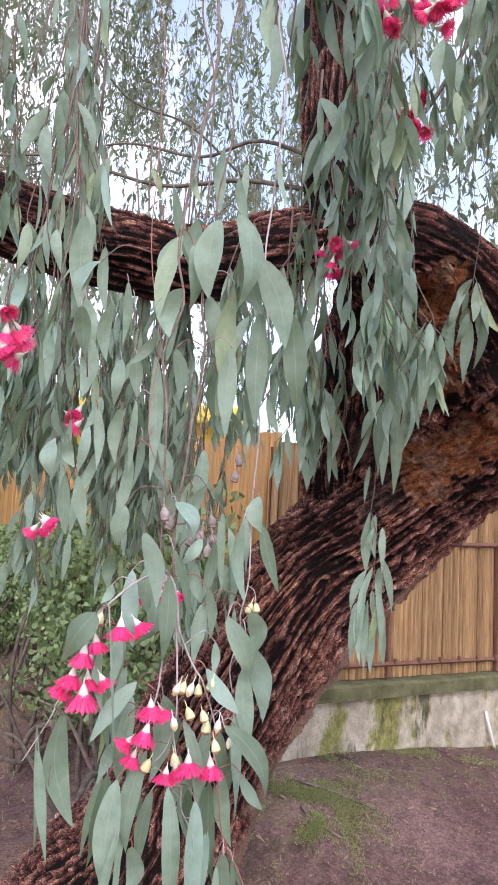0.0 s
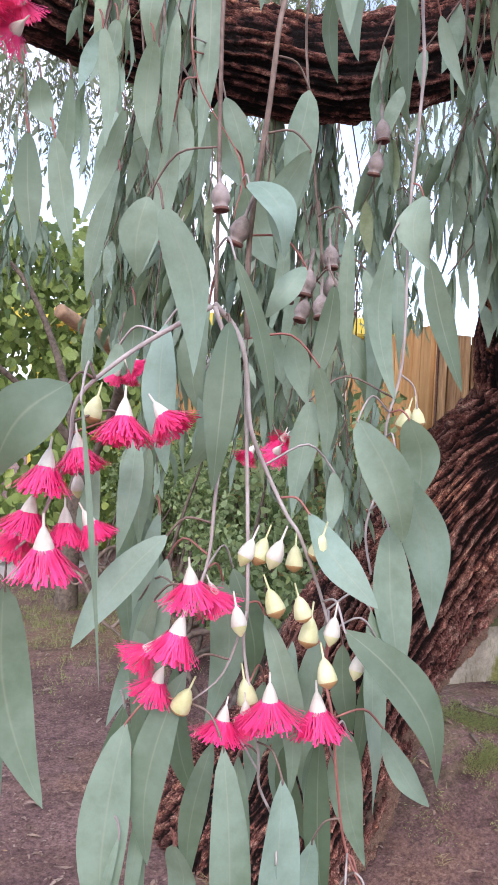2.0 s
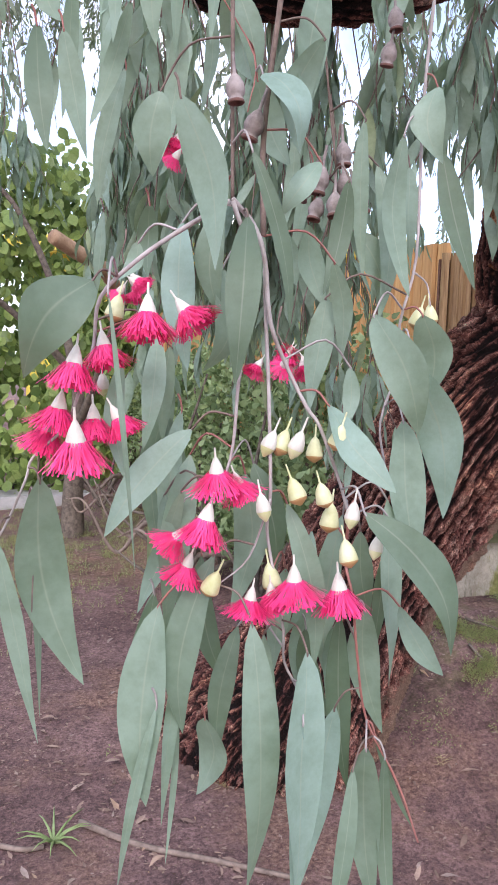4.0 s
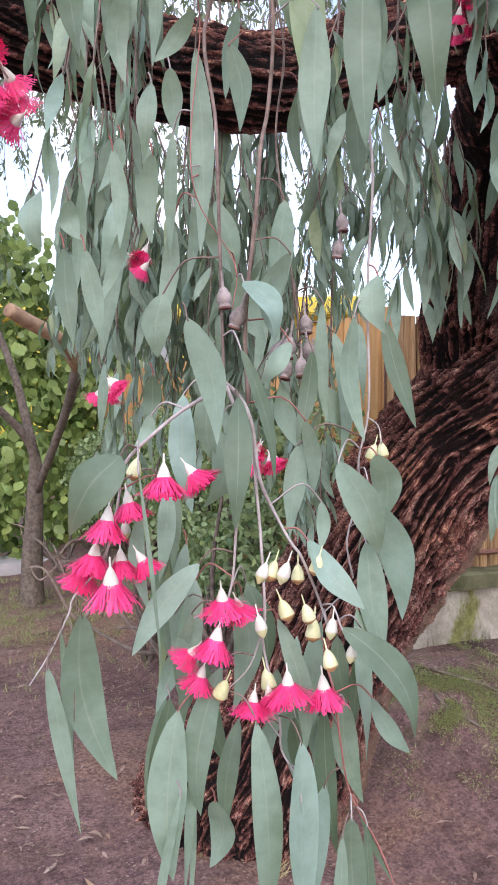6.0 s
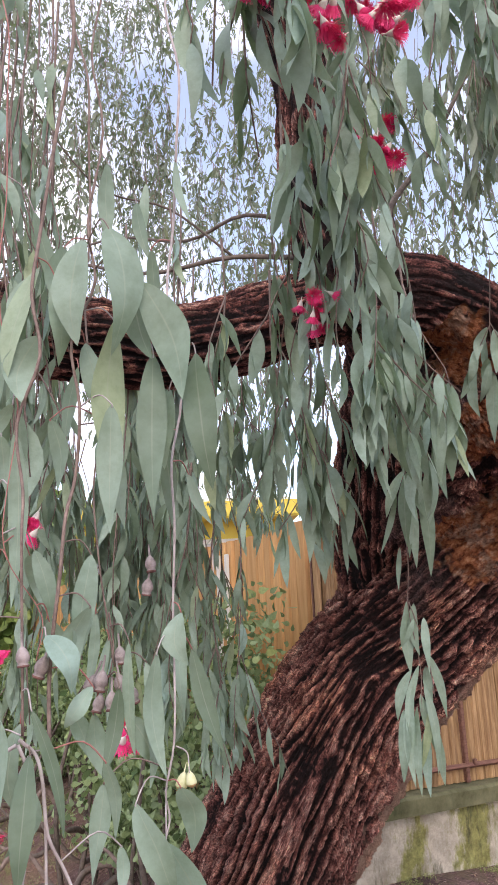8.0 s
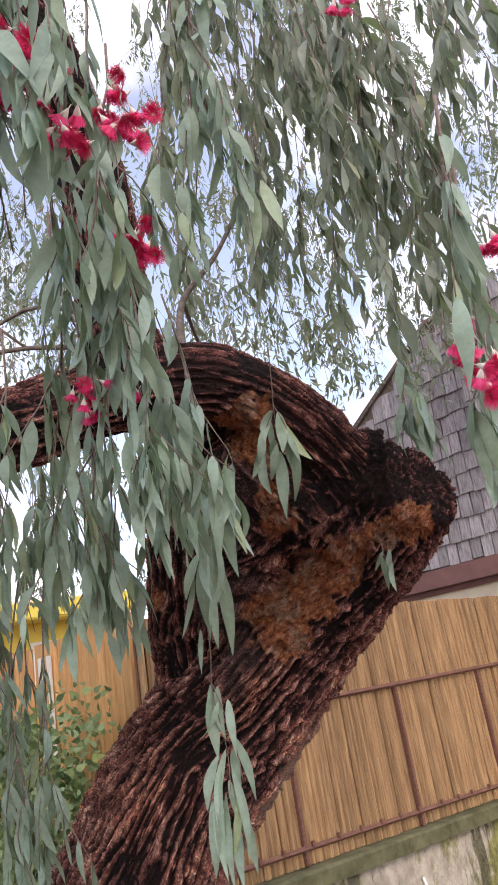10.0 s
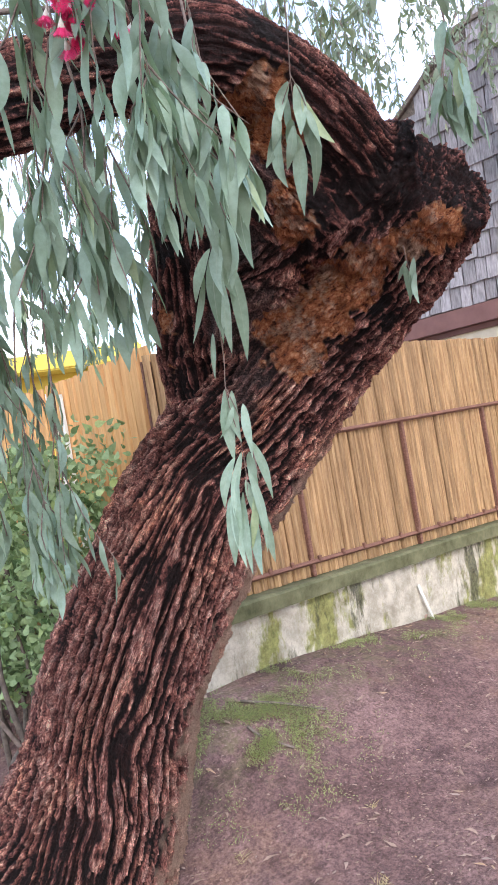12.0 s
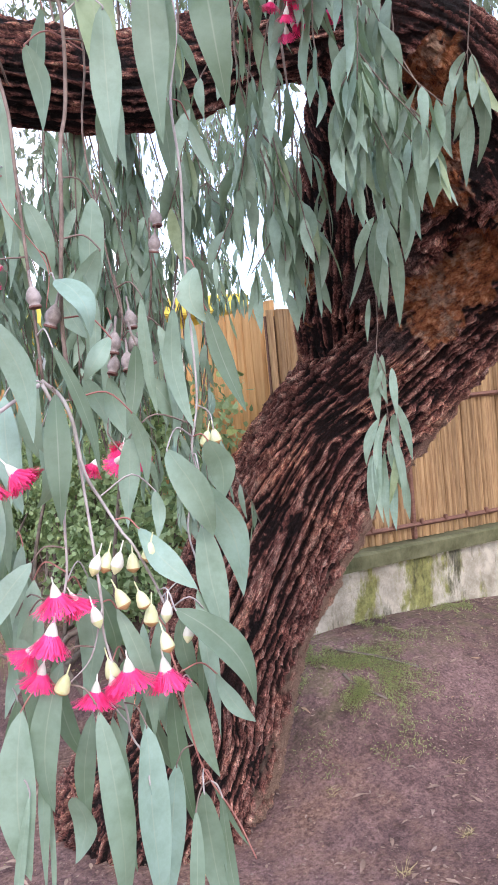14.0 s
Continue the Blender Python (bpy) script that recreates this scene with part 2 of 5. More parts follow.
def bark_material():
    m, t, p = nodes_of("deeply furrowed ironbark")
    pos = world_pos(t)

    def attr(name):
        a = t.nodes.new("ShaderNodeAttribute")
        a.attribute_name = name
        return a
    grain = attr("grain").outputs["Vector"]
    streak = noise_tex(t, 130, 8, 0.78, grain)
    flake = noise_tex(t, 190, 6, 0.78, pos)
    patch = noise_tex(t, 3.2, 5, 0.65, pos)
    # bark tones with furrow shade painted near black and crest highlights painted bright
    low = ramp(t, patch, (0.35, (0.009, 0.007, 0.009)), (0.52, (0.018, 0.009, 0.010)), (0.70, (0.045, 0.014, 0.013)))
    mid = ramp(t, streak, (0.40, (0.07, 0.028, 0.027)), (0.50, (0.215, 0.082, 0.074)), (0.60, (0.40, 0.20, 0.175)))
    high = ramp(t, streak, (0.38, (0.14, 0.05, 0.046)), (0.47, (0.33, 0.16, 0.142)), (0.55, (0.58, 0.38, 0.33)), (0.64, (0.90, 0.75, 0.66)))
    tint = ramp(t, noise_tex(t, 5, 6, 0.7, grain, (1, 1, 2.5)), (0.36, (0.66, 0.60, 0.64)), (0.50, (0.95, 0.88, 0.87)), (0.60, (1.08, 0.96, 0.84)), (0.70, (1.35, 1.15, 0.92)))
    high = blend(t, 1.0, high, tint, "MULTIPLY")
    ridge_shade = attr("ridge_shade").outputs["Fac"]
    c = blend(t, ramp(t, ridge_shade, (0.06, (0, 0, 0)), (0.34, (1, 1, 1))), low, mid)
    c = blend(t, ramp(t, ridge_shade, (0.40, (0, 0, 0)), (0.72, (1, 1, 1))), c, high)
    c = blend(t, 1.0, c, ramp(t, flake, (0.40, (0.40, 0.36, 0.37)), (0.50, (1.0, 0.98, 0.96)), (0.60, (1.55, 1.50, 1.42))), "MULTIPLY")
    crust = noise_tex(t, 75, 9, 0.82, grain, (1, 1, 1.8))
    c = blend(t, 1.0, c, ramp(t, crust, (0.41, (0.34, 0.30, 0.31)), (0.50, (1.0, 0.95, 0.93)), (0.59, (1.65, 1.55, 1.45))), "MULTIPLY")
    scale = noise_tex(t, 75, 9, 0.84, grain, (1, 1, 3.2))
    wood = ramp(t, scale, (0.40, (0.055, 0.020, 0.014)), (0.46, (0.36, 0.11, 0.046)), (0.54, (0.60, 0.235, 0.10)), (0.62, (0.76, 0.46, 0.28)))
    aged = ramp(t, scale, (0.40, (0.13, 0.065, 0.048)), (0.50, (0.48, 0.30, 0.21)), (0.60, (0.74, 0.56, 0.43)))
    wood = blend(t, ramp(t, noise_tex(t, 11, 5, 0.7, pos), (0.51, (0, 0, 0)), (0.60, (0.9, 0.9, 0.9))), wood, aged)
    # shadow of the recess in the fork, painted dark over the bark
    c = blend(t, attr("fork_shade").outputs["Fac"], c, ramp(t, flake, (0.40, (0.018, 0.014, 0.015)), (0.50, (0.08, 0.050, 0.050)), (0.60, (0.26, 0.17, 0.16))))
    c = blend(t, attr("bare").outputs["Fac"], c, wood)
    # light on the trunk's right flank, painted as a paler bark colour
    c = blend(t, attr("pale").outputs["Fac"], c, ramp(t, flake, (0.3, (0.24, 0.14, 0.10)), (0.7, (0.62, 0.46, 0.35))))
    t.links.new(c, p.inputs["Base Color"])
    p.inputs["Roughness"].default_value = 0.85
    p.inputs["Specular IOR Level"].default_value = 0.3
    mix_h = t.nodes.new("ShaderNodeMath")
    mix_h.operation = "ADD"
    t.links.new(streak, mix_h.inputs[0])
    t.links.new(flake, mix_h.inputs[1])
    t.links.new(bump(t, mix_h.outputs[0], 1.0, 0.020), p.inputs["Normal"])
    return m


M_GROUND, M_RENDER, M_BARK = ground_material(), render_wall_material(), bark_material()


# ---- mesh helpers ----
def empty(name, place=(0, 0, 0)):
    e = new(name)
    e.location = place
    e.empty_display_size = 0.1
    return e


def part(name, bm, material, parent=None, label="", smooth=True):
    """Links a bmesh (or a ready mesh) as one object under a thing or a part."""
    if isinstance(bm, bpy.types.Mesh):
        me = bm
    else:
        me = bpy.data.meshes.new(name)
        bm.to_mesh(me)
        bm.free()
        for f in me.polygons:
            f.use_smooth = smooth
    for mat in material if isinstance(material, (list, tuple)) else [material]:
        if mat.name not in me.materials:
            me.materials.append(mat)
    ob = new(name, me)
    if parent is not None:
        ob.parent = parent
        ob.matrix_parent_inverse = parent.matrix_basis.inverted()
    return tagged(ob, label)


def mesh_of(name, verts, faces, material, smooth=True):
    me = bpy.data.meshes.new(name)
    me.from_pydata([tuple(v) for v in verts], [], [tuple(f) for f in faces])
    me.polygons.foreach_set("use_smooth", [smooth] * len(me.polygons))
    me.materials.append(material)
    me.update()
    return me


def box(size, at=(0, 0, 0), bevel=0.0, bm=None):
    bm = bm or bmesh.new()
    made = bmesh.ops.create_cube(bm, size=1.0, matrix=Matrix.LocRotScale(at, None, size))
    if bevel:
        edges = list({e for v in made["verts"] for e in v.link_edges})
        bmesh.ops.bevel(bm, geom=edges, offset=bevel, segments=2, affect="EDGES")
    return bm


def smooth_path(points, steps=6):
    """A Catmull-Rom curve through points of any number of columns."""
    p = np.array(points, float)
    p = np.vstack([2 * p[0] - p[1], p, 2 * p[-1] - p[-2]])
    out = []
    for a, b, c, d in zip(p, p[1:], p[2:], p[3:]):
        for k in range(steps):
            u = k / steps
            out.append(0.5 * (2 * b + (c - a) * u + (2 * a - 5 * b + 4 * c - d) * u * u + (3 * b - 3 * c + d - a) * u ** 3))
    return np.array(out + [p[-2]])


def tube_data(points, sides=6, offset=0):
    """Vertices and faces of a tapered tube through rows of x, y, z, radius."""
    p = np.array(points, float)
    tang = np.gradient(p[:, :3], axis=0)
    tang /= np.linalg.norm(tang, axis=1)[:, None] + 1e-9
    ref = np.array([0.31, 0.83, 0.11])
    side = np.cross(tang, ref)
    side /= np.linalg.norm(side, axis=1)[:, None] + 1e-9
    up = np.cross(tang, side)
    ang = np.arange(sides) / sides * 2 * np.pi
    ring = np.cos(ang)[None, :, None] * side[:, None] + np.sin(ang)[None, :, None] * up[:, None]
    v = (p[:, None, :3] + ring * p[:, None, 3:4]).reshape(-1, 3)
    n = len(p)
    faces = [(offset + i * sides + j, offset + i * sides + (j + 1) % sides, offset + (i + 1) * sides + (j + 1) % sides, offset + (i + 1) * sides + j)
             for i in range(n - 1) for j in range(sides)]
    faces += [tuple(offset + j for j in range(sides))[::-1], tuple(offset + (n - 1) * sides + j for j in range(sides))]
    return v, faces


def tube_bm(points, sides=6):
    v, f = tube_data(points, sides)
    me = bpy.data.meshes.new("tube")
    me.from_pydata([tuple(a) for a in v], [], f)
    bm = bmesh.new()
    bm.from_mesh(me)
    bpy.data.meshes.remove(me)
    bmesh.ops.recalc_face_normals(bm, faces=bm.faces)
    return bm


def tubes_mesh(name, lines, material, sides=5):
    verts, faces = [], []
    for line in lines:
        v, f = tube_data(line, sides, len(verts))
        verts += [tuple(a) for a in v]
        faces += f
    return mesh_of(name, verts, faces, material)


# ---- ground ----
def ground_z(x, y):
    """The earth rises to the foot of the wall, more so towards the fence corner."""
    rise = min(max(0.18 - 0.115 * x, 0.02), 0.36)
    k = min(max((y + 1.25) / 1.2, 0), 1)
    side = 1 if x > -2.1 else max(0.0, 1 - (-2.1 - x) / 0.8)
    z = rise * k * k * (3 - 2 * k) * side
    z += 0.014 * noise.noise(Vector((x * 1.7, y * 1.7, 0))) + 0.006 * noise.noise(Vector((x * 7, y * 7, 3)))
    return z


def moss_at(x, y):
    near_wall = max(0.0, 1 - abs(y + 0.22) / 0.42) * (1 if -2.6 < x < 1.2 else 0) * (0.55 + 0.45 * min(1, max(0, -x)))
    near_wall = max(near_wall * 0.6, 1.1 - math.hypot((x + 2.06) / 0.30, (y + 0.42) / 0.27))
    strip = max(0.0, 1 - abs(y - 2.9) / 1.2) * (1 if x < -1.9 else 0)
    return min(1.0, near_wall + strip * 0.9)


def build_ground():
    xs = np.concatenate([np.array([-400, -120, -40, -18, -11]), np.arange(-8, 3.4, 0.075), np.array([4, 6, 9, 16, 40, 120, 400])])
    ys = np.concatenate([np.array([-400, -120, -40, -18, -9]), np.arange(-5.5, 6.6, 0.075), np.array([8, 11, 18, 40, 120, 400])])
    verts = [(x, y, ground_z(x, y)) for y in ys for x in xs]
    nx = len(xs)
    faces = [(j * nx + i, j * nx + i + 1, (j + 1) * nx + i + 1, (j + 1) * nx + i) for j in range(len(ys) - 1) for i in range(nx - 1)]
    me = mesh_of("ground", verts, faces, M_GROUND)
    att = me.attributes.new("moss", "FLOAT", "POINT")
    att.data.foreach_set("value", [moss_at(v[0], v[1]) for v in verts])
    return tagged(new("ground", me), "trodden brown earth with leaf litter and moss", "ground", kind="structure")


build_ground()


# ---- garden wall and fences ----
FENCE_TOP = 2.01


def rail_z(x):
    return 0.73 - 0.045 * x


def cap_z(x):
    return rail_z(x) - 0.085


def build_wall():
    n = 60
    verts, faces = [], []
    for i in range(n + 1):
        x = -2.05 + 4.05 * i / n
        top = cap_z(x) - 0.075
        for j in range(9):
            z = -0.2 + (top + 0.2) * j / 8
            verts.append((x, -0.02 + 0.008 * noise.noise(Vector((x * 5, 0, z * 5))) + 0.004 * noise.noise(Vector((x * 19, 2, z * 19))), z))
        verts.append((x, 0.16, top))
        verts.append((x, 0.16, -0.2))
    r = 11
    for i in range(n):
        faces += [(i * r + j, (i + 1) * r + j, (i + 1) * r + j + 1, i * r + j + 1) for j in range(r - 1)]
    tagged(new("wall_garden", mesh_of("wall_garden", verts, faces, M_RENDER)), "low whitewashed garden wall stained with moss", "wall", kind="structure")
    verts, faces = [], []
    n = 80
    for i in range(n + 1):
        x = -2.05 + 4.05 * i / n
        w = 0.006 * noise.noise(Vector((x * 6, 5, 0)))
        t = cap_z(x)
        verts += [(x, -0.065 + w, t - 0.085), (x, -0.072 + w, t - 0.012), (x, -0.055 + w, t + w), (x, 0.17, t), (x, 0.17, t - 0.085)]
    for i in range(n):
        faces += [(i * 5 + j, (i + 1) * 5 + j, (i + 1) * 5 + (j + 1) % 5, i * 5 + (j + 1) % 5) for j in range(5)]
    tagged(new("wall_cap", mesh_of("wall_cap", verts, faces, M_CAP, False)), "mossy grey concrete coping on the garden wall", "coping", kind="structure")


def slat_mesh(name, width, height, material, round_=0.25):
    """An upright board with a slightly rounded face, standing on its origin."""
    prof = [(-width / 2, 0.012), (-width / 2, 0.002), (-width * round_, -0.012), (width * round_, -0.012), (width / 2, 0.002), (width / 2, 0.012)]
    verts = [(x, y, z) for z in (0, height) for x, y in prof]
    faces = [(i, (i + 1) % 6, 6 + (i + 1) % 6, 6 + i) for i in range(6)] + [(5, 4, 3, 2, 1, 0), (6, 7, 8, 9, 10, 11)]
    return mesh_of(name, verts, faces, material, False)


def build_fence():
    rng = random.Random(4)
    fence = tagged(empty("cane_fence", (0, 0.03, cap_z(0))), "tan cane slat fence with red-brown rails on the wall", "fence")
    kinds = [slat_mesh("slat", w, 1.0, M_SLAT) for w in (0.036, 0.043, 0.052)]
    x = -1.98
    while x < 1.96:
        k = rng.randrange(3)
        w = (0.036, 0.043, 0.052)[k]
        x += w / 2
        z0 = cap_z(x) + 0.004
        ob = part("slat", kinds[k], M_SLAT, fence)
        h = FENCE_TOP - z0 + rng.uniform(-0.006, 0.006)
        ob.matrix_basis = Matrix.LocRotScale((x, 0.05 + rng.uniform(-0.011, 0.007), z0), Euler((0, rng.uniform(-0.006, 0.006), rng.uniform(-0.15, 0.15))), (1, 1, h))
        x += w / 2 + rng.choice((0.001, 0.002, 0.004, 0.006))
    bm = bmesh.new()
    back = [bm.verts.new((xx, 0.074, zz)) for xx, zz in ((-1.98, cap_z(-1.98) + 0.004), (1.95, cap_z(1.95) + 0.004), (1.95, FENCE_TOP - 0.03), (-1.98, FENCE_TOP - 0.03))]
    ext = bmesh.ops.extrude_face_region(bm, geom=[bm.faces.new(back)])
    bmesh.ops.translate(bm, verts=[v for v in ext["geom"] if isinstance(v, bmesh.types.BMVert)], vec=(0, 0.012, 0))
    bmesh.ops.recalc_face_normals(bm, faces=bm.faces)
    part("backing", bm, M_RAIL, fence, "", False)
    for name, low in (("upper_rail", False), ("lower_rail", True)):
        pts = [(xx, 0.018, rail_z(xx) if low else 1.485, 0.015) for xx in np.linspace(-1.98, 1.95, 30)]
        part(name, tube_bm(pts, 4), M_RAIL, fence, "thin red-brown horizontal rail", False)
    for i in range(19):
        xx = -1.86 + 0.205 * i + rng.uniform(-0.03, 0.03)
        part("clip", box((0.022, 0.02, 0.034), (xx, 0.008, rail_z(xx) + 0.014), 0.003), M_RAIL, fence, "", False)
    for i in range(3):
        xx = -1.08 + 1.07 * i
        z0 = cap_z(xx) + 0.004
        part("post", box((0.026, 0.03, 1.485 - z0), (xx, 0.026, (1.485 + z0) / 2), 0.003), M_RAIL, fence, "", False)


def build_side_fence():
    rng = random.Random(9)
    fence = tagged(empty("board_fence", (-1.9, 0.2, 0)), "orange-brown upright board fence running back behind shrubs", "fence")
    kinds = [slat_mesh("board", w, 1.0, M_SLAT_NEW, 0.4) for w in (0.07, 0.085, 0.10)]
    y = 0.14
    while y < 5.4:
        k = rng.randrange(3)
        w = (0.07, 0.085, 0.10)[k]
        y += w / 2
        ob = part("board", kinds[k], M_SLAT_NEW, fence)
        ob.matrix_basis = Matrix.LocRotScale((-1.88 + rng.uniform(-0.005, 0.005), y, 0.02), Euler((rng.uniform(-0.006, 0.006), 0, -math.pi / 2 + rng.uniform(-0.05, 0.05))),
                                             (1, 1, 2.05 - 0.03 * max(0.0, y - 0.6) + rng.uniform(-0.012, 0.012)))
        y += w / 2 + rng.choice((0.002, 0.004, 0.008))
    for z in (0.45, 1.75):
        part("rail", box((0.04, 5.3, 0.07), (-1.845, 2.78, z), 0.004), M_RAIL, fence, "", False)
    for y0 in (1.02, 1.12):
        part("pale_strut", box((0.02, 0.03, 1.9), (-1.91, y0, 1.02), 0.003), M_PALE, fence, "pale painted strut", False)


# ---- shingled house behind the fence ----
def build_house():
    rng = random.Random(12)
    X = 2.05
    house = tagged(empty("shingled_house", (X, 0, 0)), "house with grey wooden shingles above maroon fascia and stucco wall", "house")
    part("wall", box((0.25, 6.0, 2.75), (X + 0.2, -1.7, 1.15)), M_STUCCO, house, "cream stucco wall", False)
    part("fascia", box((0.12, 5.2, 0.17), (X + 0.03, -1.25, 2.30), 0.006), M_FASCIA, house, "maroon painted fascia board", False)
    part("lower_fascia", box((0.06, 5.2, 0.05), (X + 0.07, -1.25, 2.19), 0.004), M_FASCIA, house, "", False)
    # sloping gable of sheathing behind the shingles
    bm = bmesh.new()
    front = [bm.verts.new((X + 0.05, y, z)) for y, z in ((1.38, 2.385), (1.38, 4.02), (0.22, 4.77), (-3.9, 4.77), (-3.9, 2.385))]
    face = bm.faces.new(front)
    ext = bmesh.ops.extrude_face_region(bm, geom=[face])
    bmesh.ops.translate(bm, verts=[v for v in ext["geom"] if isinstance(v, bmesh.types.BMVert)], vec=(0.2, 0, 0))
    bmesh.ops.recalc_face_normals(bm, faces=bm.faces)
    part("sheathing", bm, M_GREY_BRANCH, house, "", False)
    part("barge_board", tube_bm([(X + 0.03, 1.42, 4.0, 0.03), (X + 0.03, 0.22, 4.79, 0.03), (X + 0.03, -3.9, 4.79, 0.03)], 4), M_GREY_BRANCH, house, "", False)
    # recessed maroon band under the overhanging upper shingles
    part("overhang", box((0.15, 4.0, 1.33), (X - 0.025, -2.12, 4.085), 0.004), M_GREY_BRANCH, house, "", False)
    part("upper_fascia", box((0.05, 4.0, 0.22), (X + 0.026, -2.12, 3.17), 0.005), M_FASCIA, house, "maroon painted band below the upper shingles", False)
    kinds = []
    for w in (0.10, 0.12, 0.14):
        prof = [(-w / 2, 0), (w / 2, 0), (w / 2, 1), (-w / 2, 1)]
        verts = [(-0.030, a, 0) if not b else (-0.004, a, 0.27) for a, b in prof] + [(0, a, 0) if not b else (0, a, 0.27) for a, b in prof]
        faces = [(3, 2, 1, 0), (0, 1, 5, 4), (1, 2, 6, 5), (2, 3, 7, 6), (3, 0, 4, 7)]
        kinds.append((w, mesh_of("shingle", verts, faces, M_SHINGLE, False)))
    z, row = 2.395, 0
    while z < 4.6:
        y = 1.36 - rng.uniform(0, 0.06)
        while y > -1.35:
            w, me = rng.choice(kinds)
            y -= w / 2
            out = 0.15 if y < -0.12 and z > 3.38 else 0.0
            if z + 0.2 < min(4.80, 4.02 + (1.38 - y) * 0.646) and not (y < -0.10 and 2.95 < z < 3.38):
                ob = part("shingle", me, M_SHINGLE, house)
                ob.matrix_basis = Matrix.LocRotScale((X + 0.046 - out + rng.uniform(-0.005, 0.003), y, z + rng.uniform(-0.012, 0.012)), Euler((rng.uniform(-0.012, 0.012), 0, 0)), (1, 1, 1))
            y -= w / 2 + rng.choice((0.006, 0.010, 0.015))
        z += 0.2
        row += 1
    # black cable drooping down the end of the fence
    cable = smooth_path([(1.90, -0.03, 2.03, 0.022), (1.945, -0.05, 1.85, 0.021), (1.975, -0.06, 1.62, 0.020), (1.965, -0.05, 1.42, 0.019), (1.96, -0.02, 1.30, 0.017)])
    tagged(part("cable", tube_bm(cable, 6), M_BLACK), "black cable hanging down the fence end", "cable")
    cable2 = smooth_path([(1.87, -0.03, 2.035, 0.015), (1.91, -0.05, 1.8, 0.015), (1.91, -0.05, 1.55, 0.014), (1.95, -0.03, 1.38, 0.013)])
    tagged(part("cable", tube_bm(cable2, 6), M_BLACK), "thin black cable looped beside the fence end", "cable")
    pipe = [(-0.205, -0.035, 0.42, 0.010), (-0.175, -0.05, 0.30, 0.010), (-0.145, -0.08, 0.14, 0.010)]
    tagged(part("pipe", tube_bm(pipe, 8), M_PALE), "thin white pipe leaning on the stained wall", "pipe")


def build_yellow_house():
    at = Matrix.Translation((2.4, 8.2, 0)) @ Euler((0, 0, radians(-28))).to_matrix().to_4x4()
    house = tagged(empty("yellow_house"), "yellow painted house with white windows beyond the fence", "house")
    house.matrix_basis = at
    bits = [("wall", box((6.8, 2.6, 3.3), (-2.3, 1.9, 1.65)), M_YELLOW, "yellow painted wall"), ("eave", box((7.2, 3.4, 0.30), (-2.3, 1.7, 3.42), 0.03), M_YELLOW, "bright yellow eave"),
            ("roof", box((6.9, 3.0, 0.08), (-2.3, 1.7, 3.61), 0.02), M_PALE, "")]
    for name, bm, mat, label in bits:
        part(name, bm, mat, house, label, False).matrix_parent_inverse = Matrix()
    for x in (-2.6, 0.1):
        w = part("window", box((1.2, 0.06, 0.7), (x, 0.58, 2.6), 0.01), M_PALE, house, "", False)
        w.matrix_parent_inverse = Matrix()
        part("pane", box((1.02, 0.03, 0.54), (x, 0.545, 2.6)), M_GLASS, w, "", False).matrix_parent_inverse = Matrix()


build_wall()
build_fence()
build_side_fence()
build_house()
build_yellow_house()


# ---- the leaning eucalyptus ----
TREE = tagged(empty("eucalyptus_tree", (-3.1, -0.68, 0.0)), "leaning ironbark eucalyptus with weeping grey-green leaves and pink blossom", "tree")

TRUNK = smooth_path([(-2.93, -0.17, -0.15, 0.48), (-2.935, -0.31, 0.10, 0.40), (-2.895, -0.445, 0.30, 0.325), (-2.84, -0.55, 0.53, 0.285), (-2.78, -0.66, 0.82, 0.268), (-2.58, -0.87, 1.28, 0.255),
                     (-2.42, -1.05, 1.55, 0.252), (-2.31, -1.28, 1.80, 0.232), (-2.27, -1.53, 1.955, 0.21), (-2.28, -1.72, 2.05, 0.18), (-2.31, -1.85, 2.10, 0.15)], 6)
SIDE_STEM = smooth_path([(-2.46, -1.00, 1.62, 0.17), (-2.54, -1.04, 1.88, 0.145), (-2.62, -1.18, 2.10, 0.135), (-2.74, -1.36, 2.28, 0.125), (-2.90, -1.54, 2.36, 0.11)], 6)
ARCH = smooth_path([(-2.20, -1.66, 1.98, 0.10), (-2.35, -1.69, 2.075, 0.115), (-2.49, -1.715, 2.165, 0.115), (-2.62, -1.73, 2.245, 0.112), (-2.76, -1.73, 2.31, 0.105), (-2.89, -1.72, 2.35, 0.10), (-3.01, -1.69, 2.36, 0.10),
                    (-3.17, -1.55, 2.34, 0.098), (-3.455, -1.49, 2.222, 0.095), (-3.70, -1.46, 2.20, 0.092), (-3.99, -1.44, 2.22, 0.085), (-4.35, -1.50, 2.24, 0.08), (-4.9, -1.4, 2.34, 0.07)], 6)
LEADER = smooth_path([(-3.05, -1.62, 2.32, 0.10), (-3.16, -1.63, 2.52, 0.094), (-3.235, -1.69, 2.90, 0.088), (-3.39, -1.74, 3.23, 0.076), (-3.56, -1.74, 3.5, 0.064), (-3.8, -1.6, 4.1, 0.045), (-3.9, -1.5, 4.8, 0.028)], 5)
WEDGE = smooth_path([(-2.36, -1.78, 2.12, 0.15), (-2.50, -1.62, 2.14, 0.15), (-2.56, -1.40, 2.06, 0.16), (-2.48, -1.12, 1.84, 0.17)], 5)
BRIDGE = smooth_path([(-2.36, -1.68, 2.04, 0.15), (-2.52, -1.60, 2.10, 0.15), (-2.68, -1.58, 2.18, 0.14), (-2.82, -1.60, 2.27, 0.11)], 5)
WEB = smooth_path([(-2.76, -1.58, 2.26, 0.12), (-2.62, -1.38, 2.12, 0.14), (-2.50, -1.10, 1.86, 0.15)], 5)


